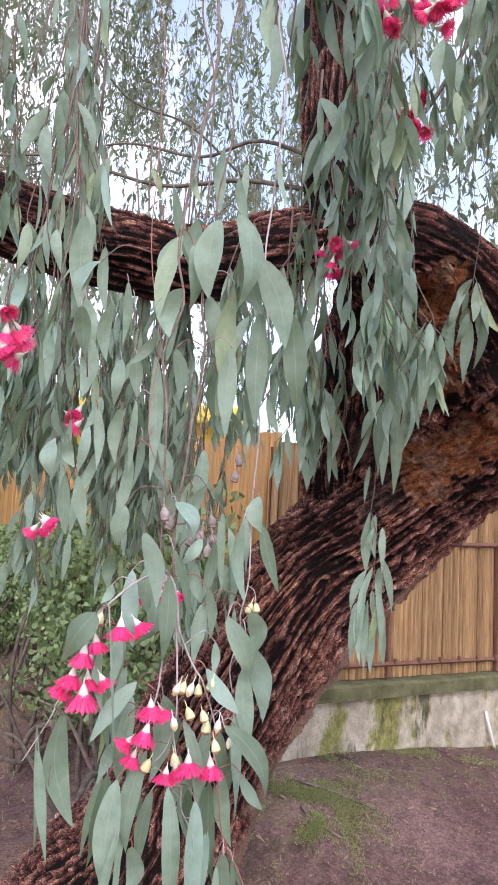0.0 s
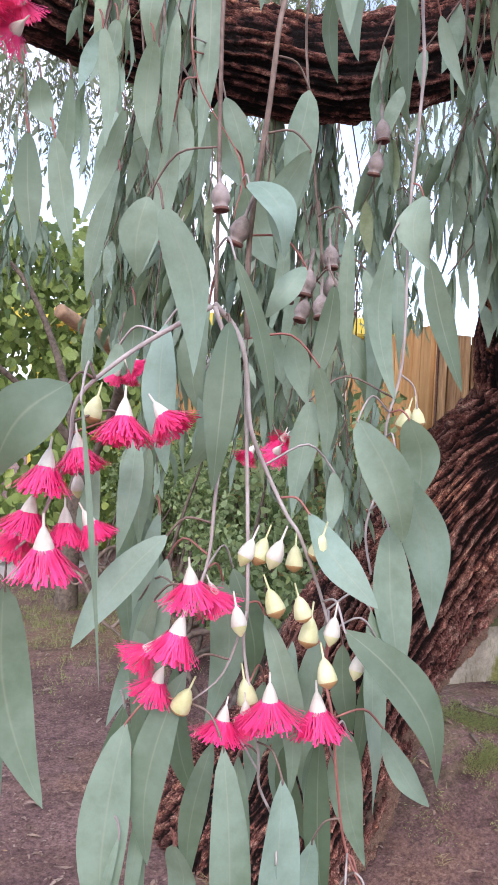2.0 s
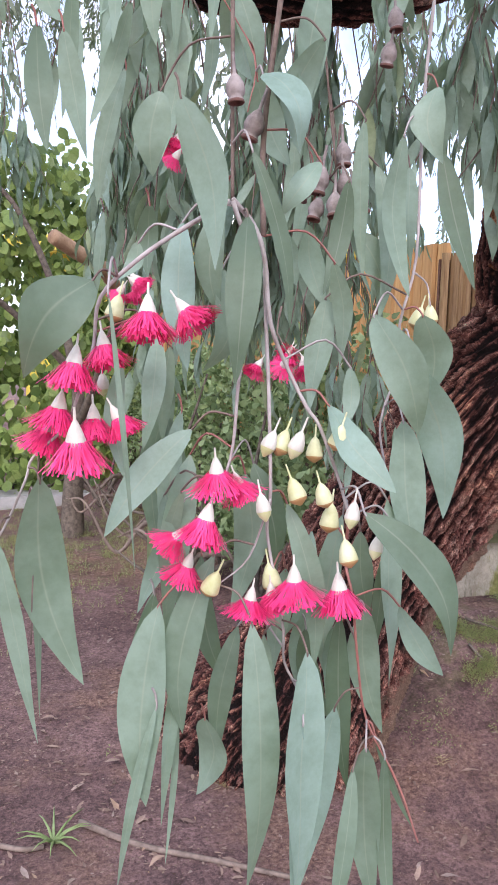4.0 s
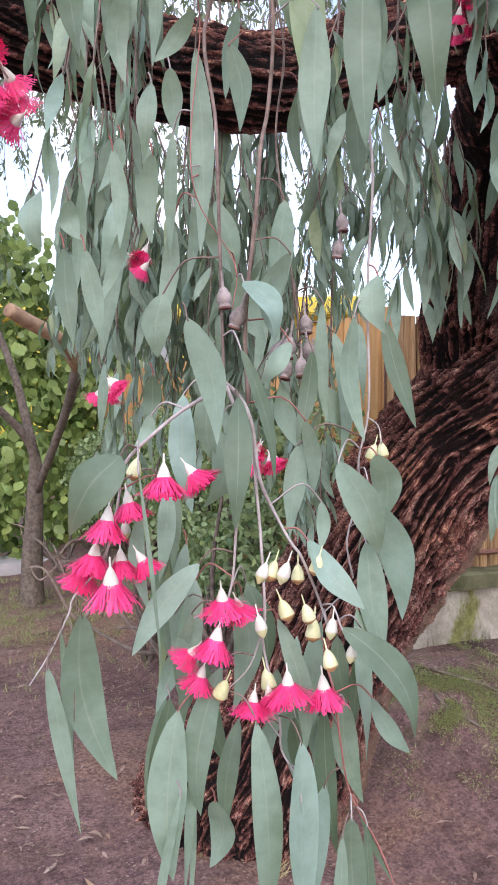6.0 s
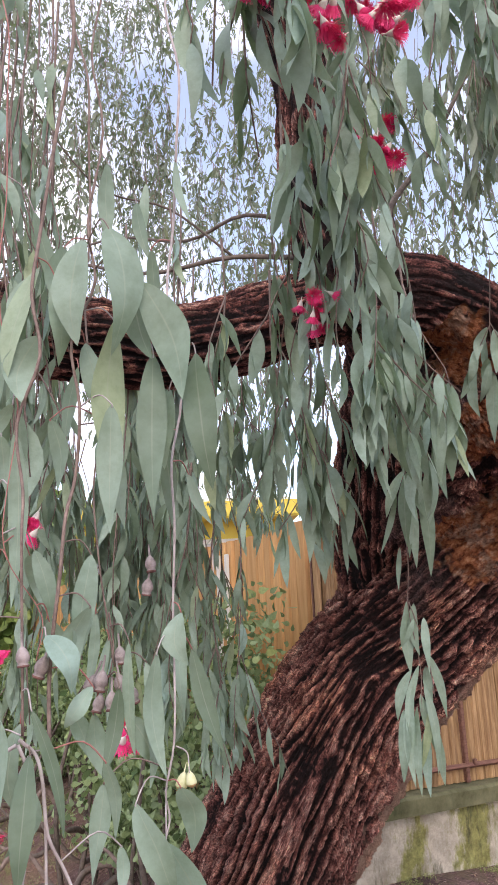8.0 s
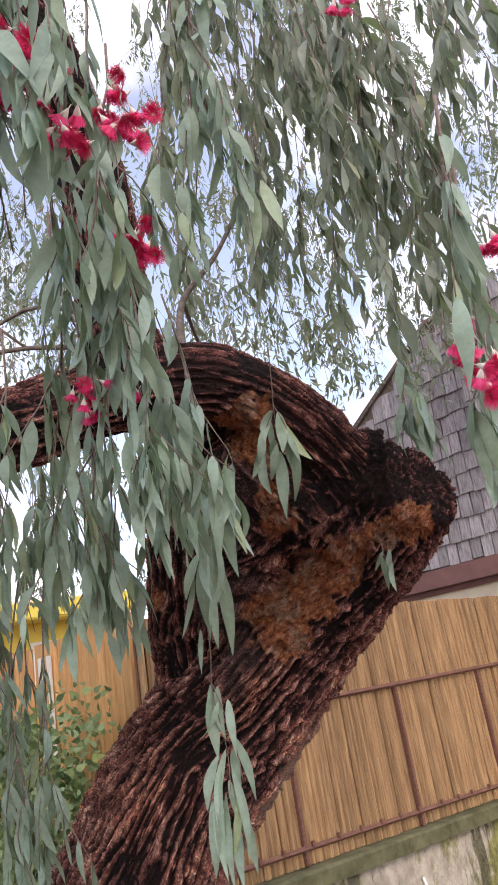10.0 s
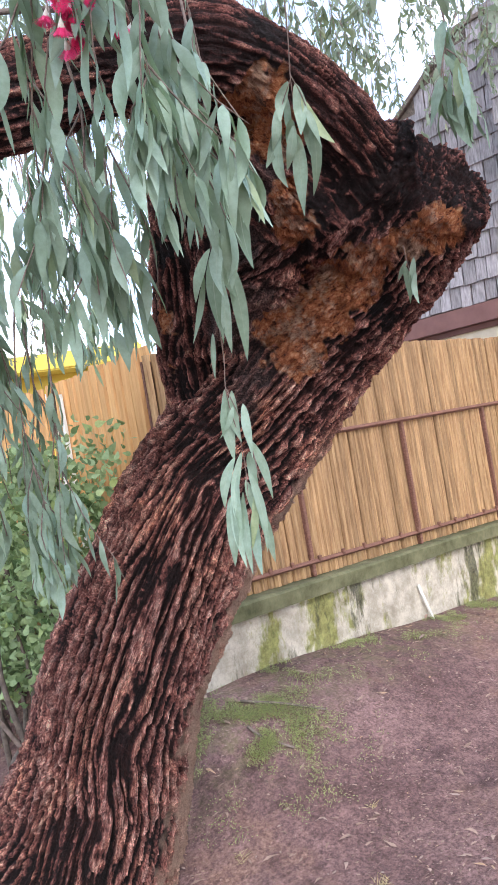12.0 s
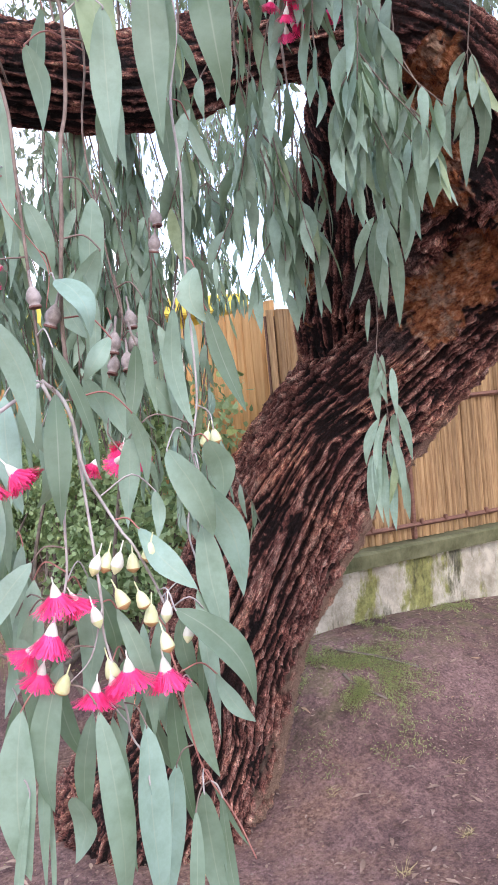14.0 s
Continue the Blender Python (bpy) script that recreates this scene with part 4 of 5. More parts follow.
def far_branches():
    rng = random.Random(33)
    for i in range(190):
        a, d = radians(rng.uniform(-14, 78) if i < 140 else rng.uniform(-14, 34)), rng.uniform(3.6, 8.0)
        e = rng.uniform(0.40 if i > 139 or a < radians(16) else 0.14, 1.0) if a < radians(40) else rng.uniform(0.42, 1.1)
        rows = []
        cx, cy, cz = -4.2 + d * math.sin(a), -2.9 + d * math.cos(a), 1.6 + d * e
        n = 5 if a < radians(45) else 3
        for _ in range(n):
            drop = rng.uniform(0.5, 1.3)
            top = (cx + rng.uniform(-0.6, 0.6), cy + rng.uniform(-0.6, 0.6), max(2.6 if a < radians(40) else 2.2 + 0.33 * d, cz + rng.uniform(-0.3, 0.3)) + drop * 0.5)
            rows.append((top, drop, 66, 0.07, (rng.uniform(-0.2, 0.2), rng.uniform(-0.2, 0.2))))
        hanging_branch("crown_branch", 100 + i, rows, "far", "distant weeping foliage against the sky", M_LEAF_SHADED, 0.22, 0.5, 0.25)


def bare_limbs():
    """Thin grey limbs that show against the sky."""
    lines = [
        [(-3.10, -1.62, 2.46, 0.014), (-3.26, -1.36, 2.55, 0.011), (-3.45, -1.2, 2.53, 0.009), (-3.66, -0.95, 2.64, 0.007), (-3.9, -0.8, 2.62, 0.006), (-4.2, -0.5, 2.7, 0.004)],
        [(-3.12, -1.60, 2.54, 0.012), (-3.24, -1.4, 2.66, 0.009), (-3.32, -1.2, 2.66, 0.008), (-3.44, -0.9, 2.78, 0.006), (-3.6, -0.5, 2.8, 0.005), (-3.9, 0.1, 2.9, 0.003)],
        [(-3.26, -1.36, 2.55, 0.007), (-3.42, -1.3, 2.68, 0.005), (-3.6, -1.25, 2.72, 0.004), (-3.8, -1.3, 2.86, 0.003)],
        [(-3.42, -1.75, 3.38, 0.024), (-3.62, -1.72, 3.36, 0.018), (-3.80, -1.74, 3.26, 0.013), (-3.98, -1.78, 3.20, 0.009), (-4.05, -1.8, 3.0, 0.006)],
        [(-2.98, -1.66, 2.44, 0.022), (-2.80, -1.5, 2.75, 0.017), (-2.55, -1.45, 3.05, 0.014), (-2.3, -1.5, 3.5, 0.010)],
        [(-2.90, -1.66, 2.42, 0.016), (-2.55, -1.35, 2.56, 0.012), (-2.1, -1.2, 2.62, 0.008), (-1.5, -1.1, 2.75, 0.005)],
        [(-2.80, -1.5, 2.75, 0.012), (-2.45, -1.2, 2.8, 0.009), (-2.0, -0.9, 2.95, 0.006)],
    ]
    for line in lines:
        line = [(x, y, z, r * 0.6) for x, y, z, r in line]
        part("limb", tube_bm(smooth_path(line, 5), 7), M_GREY_BRANCH, TREE, "thin grey-brown limb")


mid_branches()
far_branches()
bare_limbs()


# ---- the near blossom branches ----
NEAR_O, NEAR_R, NEAR_F = Vector((-4.107, -2.481, 0)), Vector((0.9, -0.436, 0)).normalized(), Vector((0.436, 0.9, 0)).normalized()
RNG = random.Random(8)


def near(u, z, w):
    """A place in the near foliage from centimetres across, up and back."""
    return NEAR_O + NEAR_R * (u / 100) + NEAR_F * (w / 100) + Vector((0, 0, z / 100))


TWIG_LINE = []


def twig_points(r, w, pts):
    rows = []
    fine = [pts[0]]
    for (u0, z0), (u1, z1) in zip(pts, pts[1:]):
        if abs(z1 - z0) > 9:
            fine += [(u0 + (u1 - u0) * k + math.sin(z0 + 9 * k) * 0.7, z0 + (z1 - z0) * k) for k in (0.25, 0.5, 0.75)]
        fine.append((u1, z1))
    pts = fine
    for i, (u, z) in enumerate(pts):
        p = near(u, z, w + 0.4 * math.sin(i * 1.9))
        rows.append((*p, r * 0.55 / 1000 * (1 - 0.5 * i / len(pts))))
    line = smooth_path(rows, 4)
    TWIG_LINE.extend(Vector(p[:3]) for p in line)
    return line


def limb_twig(r, material, w, *pts):
    return part("blossom_branch", tube_bm(twig_points(r, w, pts), 8), material, TREE, "drooping twig with long grey-green leaves and pink blossom")


def twig(branch, r, material, w, *pts):
    return part("twig", tube_bm(twig_points(r, w, pts), 7), material, branch)


def leaf(branch, u0, z0, u1, z1, w, width):
    a, b = near(u0, z0, w + RNG.uniform(-0.5, 0.5)), near(u1, z1, w + RNG.uniform(-1.2, 1.2))
    down = b - a
    turn = RNG.uniform(-0.7, 0.7)
    zz = -down.normalized()
    yy = (-NEAR_F).lerp(NEAR_R, 0.0)
    yy = (yy - zz * yy.dot(zz)).normalized()
    yy = Matrix.Rotation(turn, 3, zz) @ yy
    xx = yy.cross(zz)
    m = Matrix((xx, yy, zz)).transposed()
    wd = width / 100 / math.cos(turn) * 0.88
    ob = part("leaf", RNG.choice(LEAF_FINE), M_LEAF, branch)
    ob.matrix_basis = Matrix.LocRotScale(a, m.to_quaternion(), (wd, wd, down.length))
    # the stalk bends from the nearest twig above, where one is close
    from_ = min(TWIG_LINE, key=lambda p: (p - a).length + (0.05 if p.z < a.z + 0.002 else 0.0))
    if not 0.004 < (from_ - a).length < 0.045:
        from_ = a + Vector((0, 0, 0.007)) - NEAR_R * 0.002
    mid = from_.lerp(a, 0.6) + Vector((0, 0, 0.25 * (from_ - a).length))
    stalk = [(*from_, 0.0005), (*mid, 0.0005), (*a, 0.00045), (*(a + down * 0.03), 0.0004)]
    part("leaf_stalk", tube_bm(smooth_path(stalk, 4), 4), RNG.choice((M_PALE_TWIG, M_TWIG, M_RED_TWIG)), branch)
    return ob


def lathe(name, rows, sides, mats):
    """A turned shape hanging from its origin. rows: radius, height, material index of the band below."""
    verts, faces, index = [], [], []
    for r, z, _ in rows:
        verts += [(r * math.cos(2 * math.pi * j / sides), r * math.sin(2 * math.pi * j / sides), z) for j in range(sides)]
    for i in range(len(rows) - 1):
        for j in range(sides):
            faces.append((i * sides + j, i * sides + (j + 1) % sides, (i + 1) * sides + (j + 1) % sides, (i + 1) * sides + j))
            index.append(rows[i][2])
    faces.append(tuple((len(rows) - 1) * sides + j for j in range(sides)))
    index.append(rows[-1][2])
    me = mesh_of(name, verts, faces, mats[0])
    for m in mats[1:]:
        me.materials.append(m)
    me.polygons.foreach_set("material_index", index)
    bm = bmesh.new()
    bm.from_mesh(me)
    bmesh.ops.recalc_face_normals(bm, faces=bm.faces)
    bm.to_mesh(me)
    bm.free()
    return me


def stamen_mesh(seed, spread):
    """A skirt of fine threads below the flower cup."""
    rng = random.Random(seed)
    verts, faces = [], []
    for i in range(340):
        a = rng.uniform(0, 2 * math.pi)
        r0 = rng.uniform(0.0012, 0.0030)
        out = spread * rng.uniform(0.35, 1.0)
        ln = rng.uniform(0.007, 0.0105)
        d = Vector((math.cos(a), math.sin(a), 0))
        t = Vector((-math.sin(a), math.cos(a), 0))
        b = len(verts)
        for k, u in enumerate((0, 0.4, 0.75, 1.0)):
            p = d * (r0 + out * (u ** 0.8) * ln) + Vector((0, 0, -ln * u * (1.05 - 0.35 * out * u))) + t * 0.0006 * math.sin(i + u * 3)
            wd = 0.00014 if k < 3 else 0.00027
            verts += [tuple(p - t * wd), tuple(p + t * wd)]
            if k:
                faces.append((b + 2 * k - 2, b + 2 * k - 1, b + 2 * k + 1, b + 2 * k))
    return mesh_of("stamen_tuft", verts, faces, M_RED)


CUP = lathe("flower_cup", [(0.0004, 0.004, 0), (0.0005, 0.0, 0), (0.0011, -0.001, 0), (0.0022, -0.0035, 0), (0.0031, -0.0062, 0), (0.0035, -0.0080, 0), (0.0031, -0.0083, 0), (0.0015, -0.0070, 0)], 14, [M_CUP])
STAMENS = [stamen_mesh(i, s) for i, s in ((1, 0.95), (2, 0.75), (3, 1.1))]
BUD = lathe("bud", [(0.0003, 0.005, 0), (0.0004, 0.0, 0), (0.0015, -0.0012, 0), (0.0027, -0.0036, 0), (0.0033, -0.0064, 0), (0.0034, -0.0076, 1), (0.0030, -0.0084, 1), (0.0016, -0.0094, 1), (0.0004, -0.0102, 1)], 12, [M_BUD, M_BUDTIP])
BUD_PALE = lathe("bud", [(0.0003, 0.005, 0), (0.0004, 0.0, 0), (0.0014, -0.0012, 0), (0.0024, -0.0036, 0), (0.0028, -0.0058, 0), (0.0027, -0.0064, 1), (0.0020, -0.0080, 1), (0.0008, -0.0094, 1), (0.0003, -0.0100, 1)], 12, [M_CUP, M_BUD])
CAPSULE = lathe("seed_capsule", [(0.0007, 0.009, 0), (0.0008, 0.0, 0), (0.0022, -0.0014, 0), (0.0040, -0.0045, 0), (0.0045, -0.0074, 0), (0.0039, -0.0092, 0), (0.0031, -0.0103, 0), (0.0036, -0.0116, 1), (0.0039, -0.0126, 1), (0.0034, -0.0131, 1), (0.0025, -0.0124, 1), (0.0018, -0.0085, 1)], 14, [M_NUT, M_NUTRIM])


def hung(name, me, branch, u, z, w, tilt, size, label=""):
    ob = part(name, me, list(me.materials), branch, label)
    ob.matrix_basis = Matrix.LocRotScale(near(u, z, w), (Matrix.Rotation(radians(-tilt), 3, NEAR_F) @ Matrix.Rotation(radians(RNG.uniform(-12, 12)), 3, NEAR_R) @ Matrix.Rotation(RNG.uniform(0, 6), 3, "Z")).to_quaternion(), (size,) * 3)
    return ob


def flower(branch, u, z, w, tilt, size):
    cup = hung("flower_cup", CUP, branch, u, z, w, tilt, size * 1.1, "waxy white flower cup")
    st = part("stamen_tuft", RNG.choice(STAMENS), M_RED, branch, "bright pink-red stamens")
    st.matrix_basis = cup.matrix_basis @ Matrix.Translation((0, 0, -0.0066)) @ Matrix.Diagonal((1.22, 1.22, 1.12, 1))


def bud(branch, u, z, w, tilt):
    hung("bud", RNG.choice((BUD, BUD, BUD_PALE)), branch, u, z, w, tilt, RNG.uniform(1.0, 1.25), "cream bud with a tan cap")


def capsule(branch, u, z, w, tilt):
    hung("seed_capsule", CAPSULE, branch, u, z, w, tilt, RNG.uniform(0.85, 1.05), "grey woody seed capsule")


A = limb_twig(2.6, M_TWIG, 2.5, (3, 216), (-0.5, 186), (-1.1, 169.2), (-1.0, 166.2), (-0.9, 160.3), (-0.8, 155.3))
twig(A, 2.0, M_PALE_TWIG, 1.0, (-0.8, 155.1), (-2.8, 154.0), (-4.3, 152.8), (-5.8, 151.3), (-6.2, 149.5), (-6.5, 147.9))
twig(A, 1.8, M_PALE_TWIG, 1.0, (-0.7, 155.1), (-0.1, 153.3), (0.0, 150.5), (-0.3, 148.1), (-0.5, 145.4), (-1.0, 143.5))
twig(A, 1.3, M_PALE_TWIG, 0.0, (-6.3, 148.0), (-7.1, 146.2), (-8.2, 145.0), (-8.5, 144.1), (-9.6, 142.0), (-10.5, 140.6))
twig(A, 0.8, M_TWIG, 0.5, (-8.2, 144.9), (-8.4, 142.6), (-8.4, 139.9), (-8.5, 137.2))
B = limb_twig(2.0, M_PALE_TWIG, 1.5, (-0.75, 155.3), (0.1, 154.4), (0.6, 153.0), (0.9, 150.5), (1.7, 148.6), (2.5, 147.1), (3.0, 146.4), (3.9, 144.2), (4.4, 142.6))
twig(B, 1.6, M_PALE_TWIG, 1.3, (0.62, 152.6), (0.72, 150.5), (0.9, 147.9), (1.1, 143.7), (1.0, 142.0), (1.4, 139.9), (1.8, 137.9), (1.9, 136.3), (2.7, 134.6), (3.0, 132.0))
twig(B, 0.9, M_PALE_TWIG, 0.5, (1.1, 143.5), (0.3, 141.0), (-0.9, 140.0))
twig(B, 1.3, M_RED_TWIG, 1.3, (4.35, 142.7), (4.3, 140.8), (4.6, 139.4), (4.9, 136.9), (5.5, 133.8), (6.9, 131.2), (7.8, 128.8))
twig(B, 2.4, M_TWIG, 4.0, (0.5, 154.3), (0.4, 158.8), (1.0, 164.2), (1.3, 167.8), (1.8, 170.4), (2.5, 188), (4, 215))
C = limb_twig(2.0, M_PALE_TWIG, 7.5, (9, 216), (8.4, 190), (7.9, 171.9), (8.0, 167.4), (7.8, 162.4), (7.8, 159.4), (7.7, 154.0), (7.1, 150.9), (7.3, 149.0), (6.4, 146.2), (6.7, 143.9))
twig(C, 1.0, M_PALE_TWIG, 8.0, (7.8, 153.4), (8.5, 152.9), (8.6, 151.8))
D = limb_twig(1.8, M_TWIG, 8.5, (1, 216), (2.2, 190), (2.5, 170.4), (3.0, 164.8), (3.4, 161.8), (3.9, 158.4))
twig(D, 1.2, M_TWIG, 9.0, (3.5, 161.9), (3.8, 159.8), (3.6, 157.9))
E = limb_twig(1.0, M_RED_TWIG, 4, (-4, 216), (-3, 190), (-2.3, 169.9), (-2.4, 166.8), (-1.9, 164.7), (-0.1, 161.8), (-0.3, 159.3))
flower(A, -3.8, 151.4, 0, 0, 1.0)
flower(A, -2.8, 151.3, 0.5, 38, 0.85)
flower(A, -5.7, 150.0, 0.5, 10, 0.85)
flower(A, -6.4, 149.4, -0.5, -8, 0.95)
flower(A, -7.1, 147.6, 0, -12, 0.9)
flower(A, -6.3, 146.6, -1.2, 0, 1.1)
flower(A, -6.1, 147.1, 0.8, 5, 0.85)
flower(A, -5.2, 147.1, 0, 30, 0.75)
flower(A, -7.6, 146.6, 0.5, -20, 0.85)
flower(A, -1.1, 145.2, 0, 5, 0.85)
flower(A, -0.4, 144.5, 0.8, 22, 0.7)
flower(A, -1.2, 143.5, -0.5, -15, 0.95)
flower(A, -2.3, 142.2, 0.5, -40, 0.7)
flower(A, -2.0, 141.2, 0.5, -20, 0.75)
flower(B, 2.1, 141.0, 0, 3, 0.9)
flower(B, 0.5, 140.0, 0.2, -10, 0.75)
flower(B, 1.2, 140.0, 0.8, 6, 0.7)
flower(B, 3.9, 140.6, 0.5, 6, 0.95)
bud(C, 8.6, 151.9, 8, 10)
bud(C, 8.3, 151.8, 8.3, -14)
bud(B, 1.2, 146.2, 1, -22)
bud(B, 1.7, 146.2, 1.5, -20)
bud(B, 2.3, 146.2, 1, -20)
bud(B, 2.9, 145.9, 2, -2)
bud(B, 3.9, 146.5, 1, -15)
bud(B, 1.9, 144.3, 1, 22)
bud(B, 3.0, 144.3, 0, 17)
bud(B, 3.6, 143.3, 1, -6)
bud(B, 4.4, 143.6, 0, -9)
bud(B, 4.0, 142.2, -0.5, 13)
bud(B, 5.4, 142.3, 0, -12)
bud(B, 0.7, 143.8, 0, 13)
bud(B, -0.9, 140.6, 0, -23)
bud(B, 1.1, 140.6, 1.5, 12)
bud(B, 4.3, 146.1, 2, 18)
bud(A, -5.3, 151.5, 2, -15)
bud(A, -6.0, 148.3, 2, 2)
capsule(D, 3.2, 158.3, 8, -10)
capsule(D, 2.7, 158.0, 8.5, -25)
capsule(D, 4.2, 158.0, 8, 10)
capsule(D, 3.1, 156.8, 8, -15)
capsule(D, 3.8, 157.0, 7.6, 0)
capsule(D, 4.8, 157.3, 8, 20)
capsule(D, 4.2, 159.7, 9, 5)
capsule(A, -0.8, 160.2, 2, 5)
capsule(A, 0.2, 159.5, 4, -20)
capsule(C, 6.3, 165.5, 8, 5)
capsule(C, 6.2, 164.0, 8, -8)
leaf(A, -2.5, 158.2, -1.2, 152.2, -1.5, 1.5)
leaf(E, -4.0, 160.2, -4.4, 156.8, 4, 1.6)
leaf(B, -0.0, 157.0, 1.7, 150.2, 0.5, 0.7)
leaf(B, -0.1, 154.6, -0.4, 148.0, 1, 1.4)
leaf(A, -1.2, 155.8, -1.3, 150.8, 4, 1.3)
leaf(D, 0.3, 160.7, 1.9, 157.4, 3, 1.5)
leaf(D, 2.8, 162.3, 2.0, 157.6, 4, 1.3)
leaf(B, 2.9, 157.6, 1.2, 155.3, 5, 1.1)
leaf(E, -9.1, 162.6, -8.7, 157.5, 3, 1.1)
leaf(E, -8.1, 162.6, -7.1, 157.3, 4, 1.1)
leaf(E, -10.1, 165.5, -10.1, 162.1, 3, 1.4)
leaf(E, -9.0, 165.3, -8.4, 163.2, 4, 1.1)
leaf(A, -5.8, 151.8, -8.1, 148.1, -1, 2.1)
leaf(A, -4.6, 153.7, -5.5, 152.1, 2, 0.8)
leaf(A, -4.8, 156.0, -4.9, 152.7, 6, 1.1)
leaf(A, -3.0, 154.8, -2.6, 148.4, 4, 1.5)
leaf(A, -1.3, 153.0, -2.1, 148.4, 5, 1.6)
leaf(A, -3.9, 150.0, -4.3, 145.1, 3, 1.0)
leaf(A, -3.4, 149.5, -3.7, 145.1, 4, 0.8)
leaf(A, -4.7, 151.3, -3.8, 141.0, -2.5, 0.2)
leaf(A, -5.2, 148.8, -4.7, 143.9, 2, 0.8)
leaf(C, 6.7, 159.3, 7.2, 152.0, 6, 1.2)
leaf(C, 8.3, 161.7, 8.7, 158.3, 7, 1.6)
leaf(C, 9.0, 159.3, 10.9, 152.7, 9, 1.3)
leaf(C, 5.4, 151.1, 7.5, 145.9, 4, 1.8)
leaf(C, 7.1, 149.0, 9.0, 142.0, 4, 1.9)
leaf(C, 7.0, 146.5, 7.8, 139.5, 5, 1.8)
leaf(C, 8.0, 151.3, 8.6, 147.2, 7, 1.7)
leaf(B, 3.5, 152.0, 2.8, 146.6, 6, 1.3)
leaf(B, 3.6, 153.4, 4.1, 148.8, 5, 0.9)
leaf(B, 4.5, 148.8, 4.4, 146.0, 5, 0.8)
leaf(B, 3.3, 147.3, 6.0, 144.0, 1, 1.3)
leaf(B, 2.6, 155.7, 3.5, 151.7, 8, 1.3)
leaf(C, 4.8, 155.4, 6.3, 152.0, 8, 1.6)
leaf(B, 1.0, 155.8, 2.2, 152.8, 9, 1.2)
leaf(A, -7.8, 144.3, -6.4, 135.4, -0.5, 1.9)
leaf(A, -9.4, 141.9, -8.2, 133.0, -1, 0.9)
leaf(A, -9.9, 142.1, -9.4, 132.0, 4, 0.5)
leaf(A, -2.2, 146.1, -5.6, 141.7, 1.5, 1.4)
leaf(A, -3.3, 139.0, -3.7, 130.5, 0.5, 2.0)
leaf(A, -3.5, 140.9, -4.8, 137.4, 3, 1.0)
leaf(A, -2.6, 143.5, -3.3, 138.1, 2, 0.8)
leaf(A, -2.4, 137.3, -3.2, 128.8, 1, 0.6)
leaf(A, -3.2, 135.2, -4.9, 126.6, 0, 0.5)
leaf(A, -2.6, 133.7, -3.1, 126.5, 1.5, 0.3)
leaf(A, -1.1, 141.1, -2.3, 133.4, 1, 1.5)
leaf(A, -1.6, 132.5, -2.0, 128.4, 4, 1.5)
leaf(B, -0.0, 144.1, -0.6, 137.6, 3, 1.6)
leaf(B, -0.2, 136.6, -1.0, 130.1, 5, 1.2)
leaf(B, 0.5, 138.9, 0.6, 127.2, -1, 1.5)
leaf(B, 1.0, 137.3, 1.5, 129.0, 2, 1.1)
leaf(B, 1.8, 143.1, 3.1, 136.0, 1.5, 1.1)
leaf(B, 2.7, 137.7, 2.6, 127.7, -0.5, 1.6)
leaf(B, 4.1, 134.6, 2.8, 125.9, 1, 1.5)
leaf(B, 2.6, 135.2, 2.5, 126.3, -1, 0.4)
leaf(B, 4.8, 132.6, 3.8, 125.6, 0, 0.8)
leaf(B, 5.3, 133.4, 6.1, 125.3, 0.5, 1.5)
leaf(B, 6.3, 132.4, 6.8, 124.7, 1, 0.7)
leaf(B, 5.9, 133.1, 7.5, 129.5, 2, 0.3)
leaf(B, 4.3, 138.1, 4.9, 130.1, 3, 1.1)
leaf(B, 5.3, 138.5, 6.5, 132.3, 2.5, 1.5)
leaf(B, 4.2, 136.9, 4.0, 133.4, 4, 1.1)
leaf(B, 4.7, 143.3, 8.4, 137.6, -1, 1.6)
leaf(B, 6.7, 138.8, 8.5, 136.1, 2, 1.0)
leaf(B, 5.1, 141.7, 5.8, 137.6, 3, 1.1)
leaf(B, 6.3, 143.0, 6.9, 134.0, 4, 1.1)
leaf(E, -0.5, 184.2, -2.3, 176.1, 3, 1.6)
leaf(E, -0.8, 184.4, -1.4, 178.5, 4, 1.6)
leaf(D, 0.5, 183.5, 0.6, 177.8, 4, 1.6)
leaf(D, -0.3, 179.2, -1.2, 174.6, 3, 2.0)
leaf(D, 2.5, 185.4, 2.0, 178.5, 2, 2.4)
leaf(D, 4.1, 185.8, 4.3, 177.2, 1, 2.4)
leaf(D, 4.3, 180.5, 4.2, 169.9, 3, 2.0)
leaf(C, 5.2, 184.0, 6.7, 177.3, 2, 2.0)
leaf(C, 6.1, 182.2, 8.5, 174.1, 1, 2.5)
leaf(C, 9.5, 177.8, 10.3, 168.9, 2, 2.0)
leaf(C, 6.8, 178.1, 6.7, 167.3, 3, 2.0)
leaf(C, 7.8, 176.0, 7.4, 170.7, 4, 1.7)
leaf(D, 2.3, 179.5, 3.2, 174.5, 5, 1.5)
leaf(D, 4.2, 174.5, 4.1, 166.4, 2, 1.7)
leaf(E, -2.1, 175.1, -4.3, 172.4, 4, 0.9)
leaf(E, -9.0, 185.1, -8.9, 176.6, 3, 2.0)
leaf(E, -8.4, 177.8, -7.4, 174.0, 4, 1.4)
leaf(E, -8.7, 176.8, -8.2, 172.6, 3, 1.5)
leaf(E, -7.3, 181.2, -9.1, 177.8, 4, 1.3)
leaf(E, -2.1, 173.6, -2.0, 162.3, 5, 1.3)
leaf(D, 2.7, 165.5, 1.9, 158.6, 5, 1.4)
leaf(D, 0.0, 161.6, 1.6, 157.8, 6, 1.6)
leaf(D, -1.5, 165.9, -0.3, 162.0, 7, 1.6)
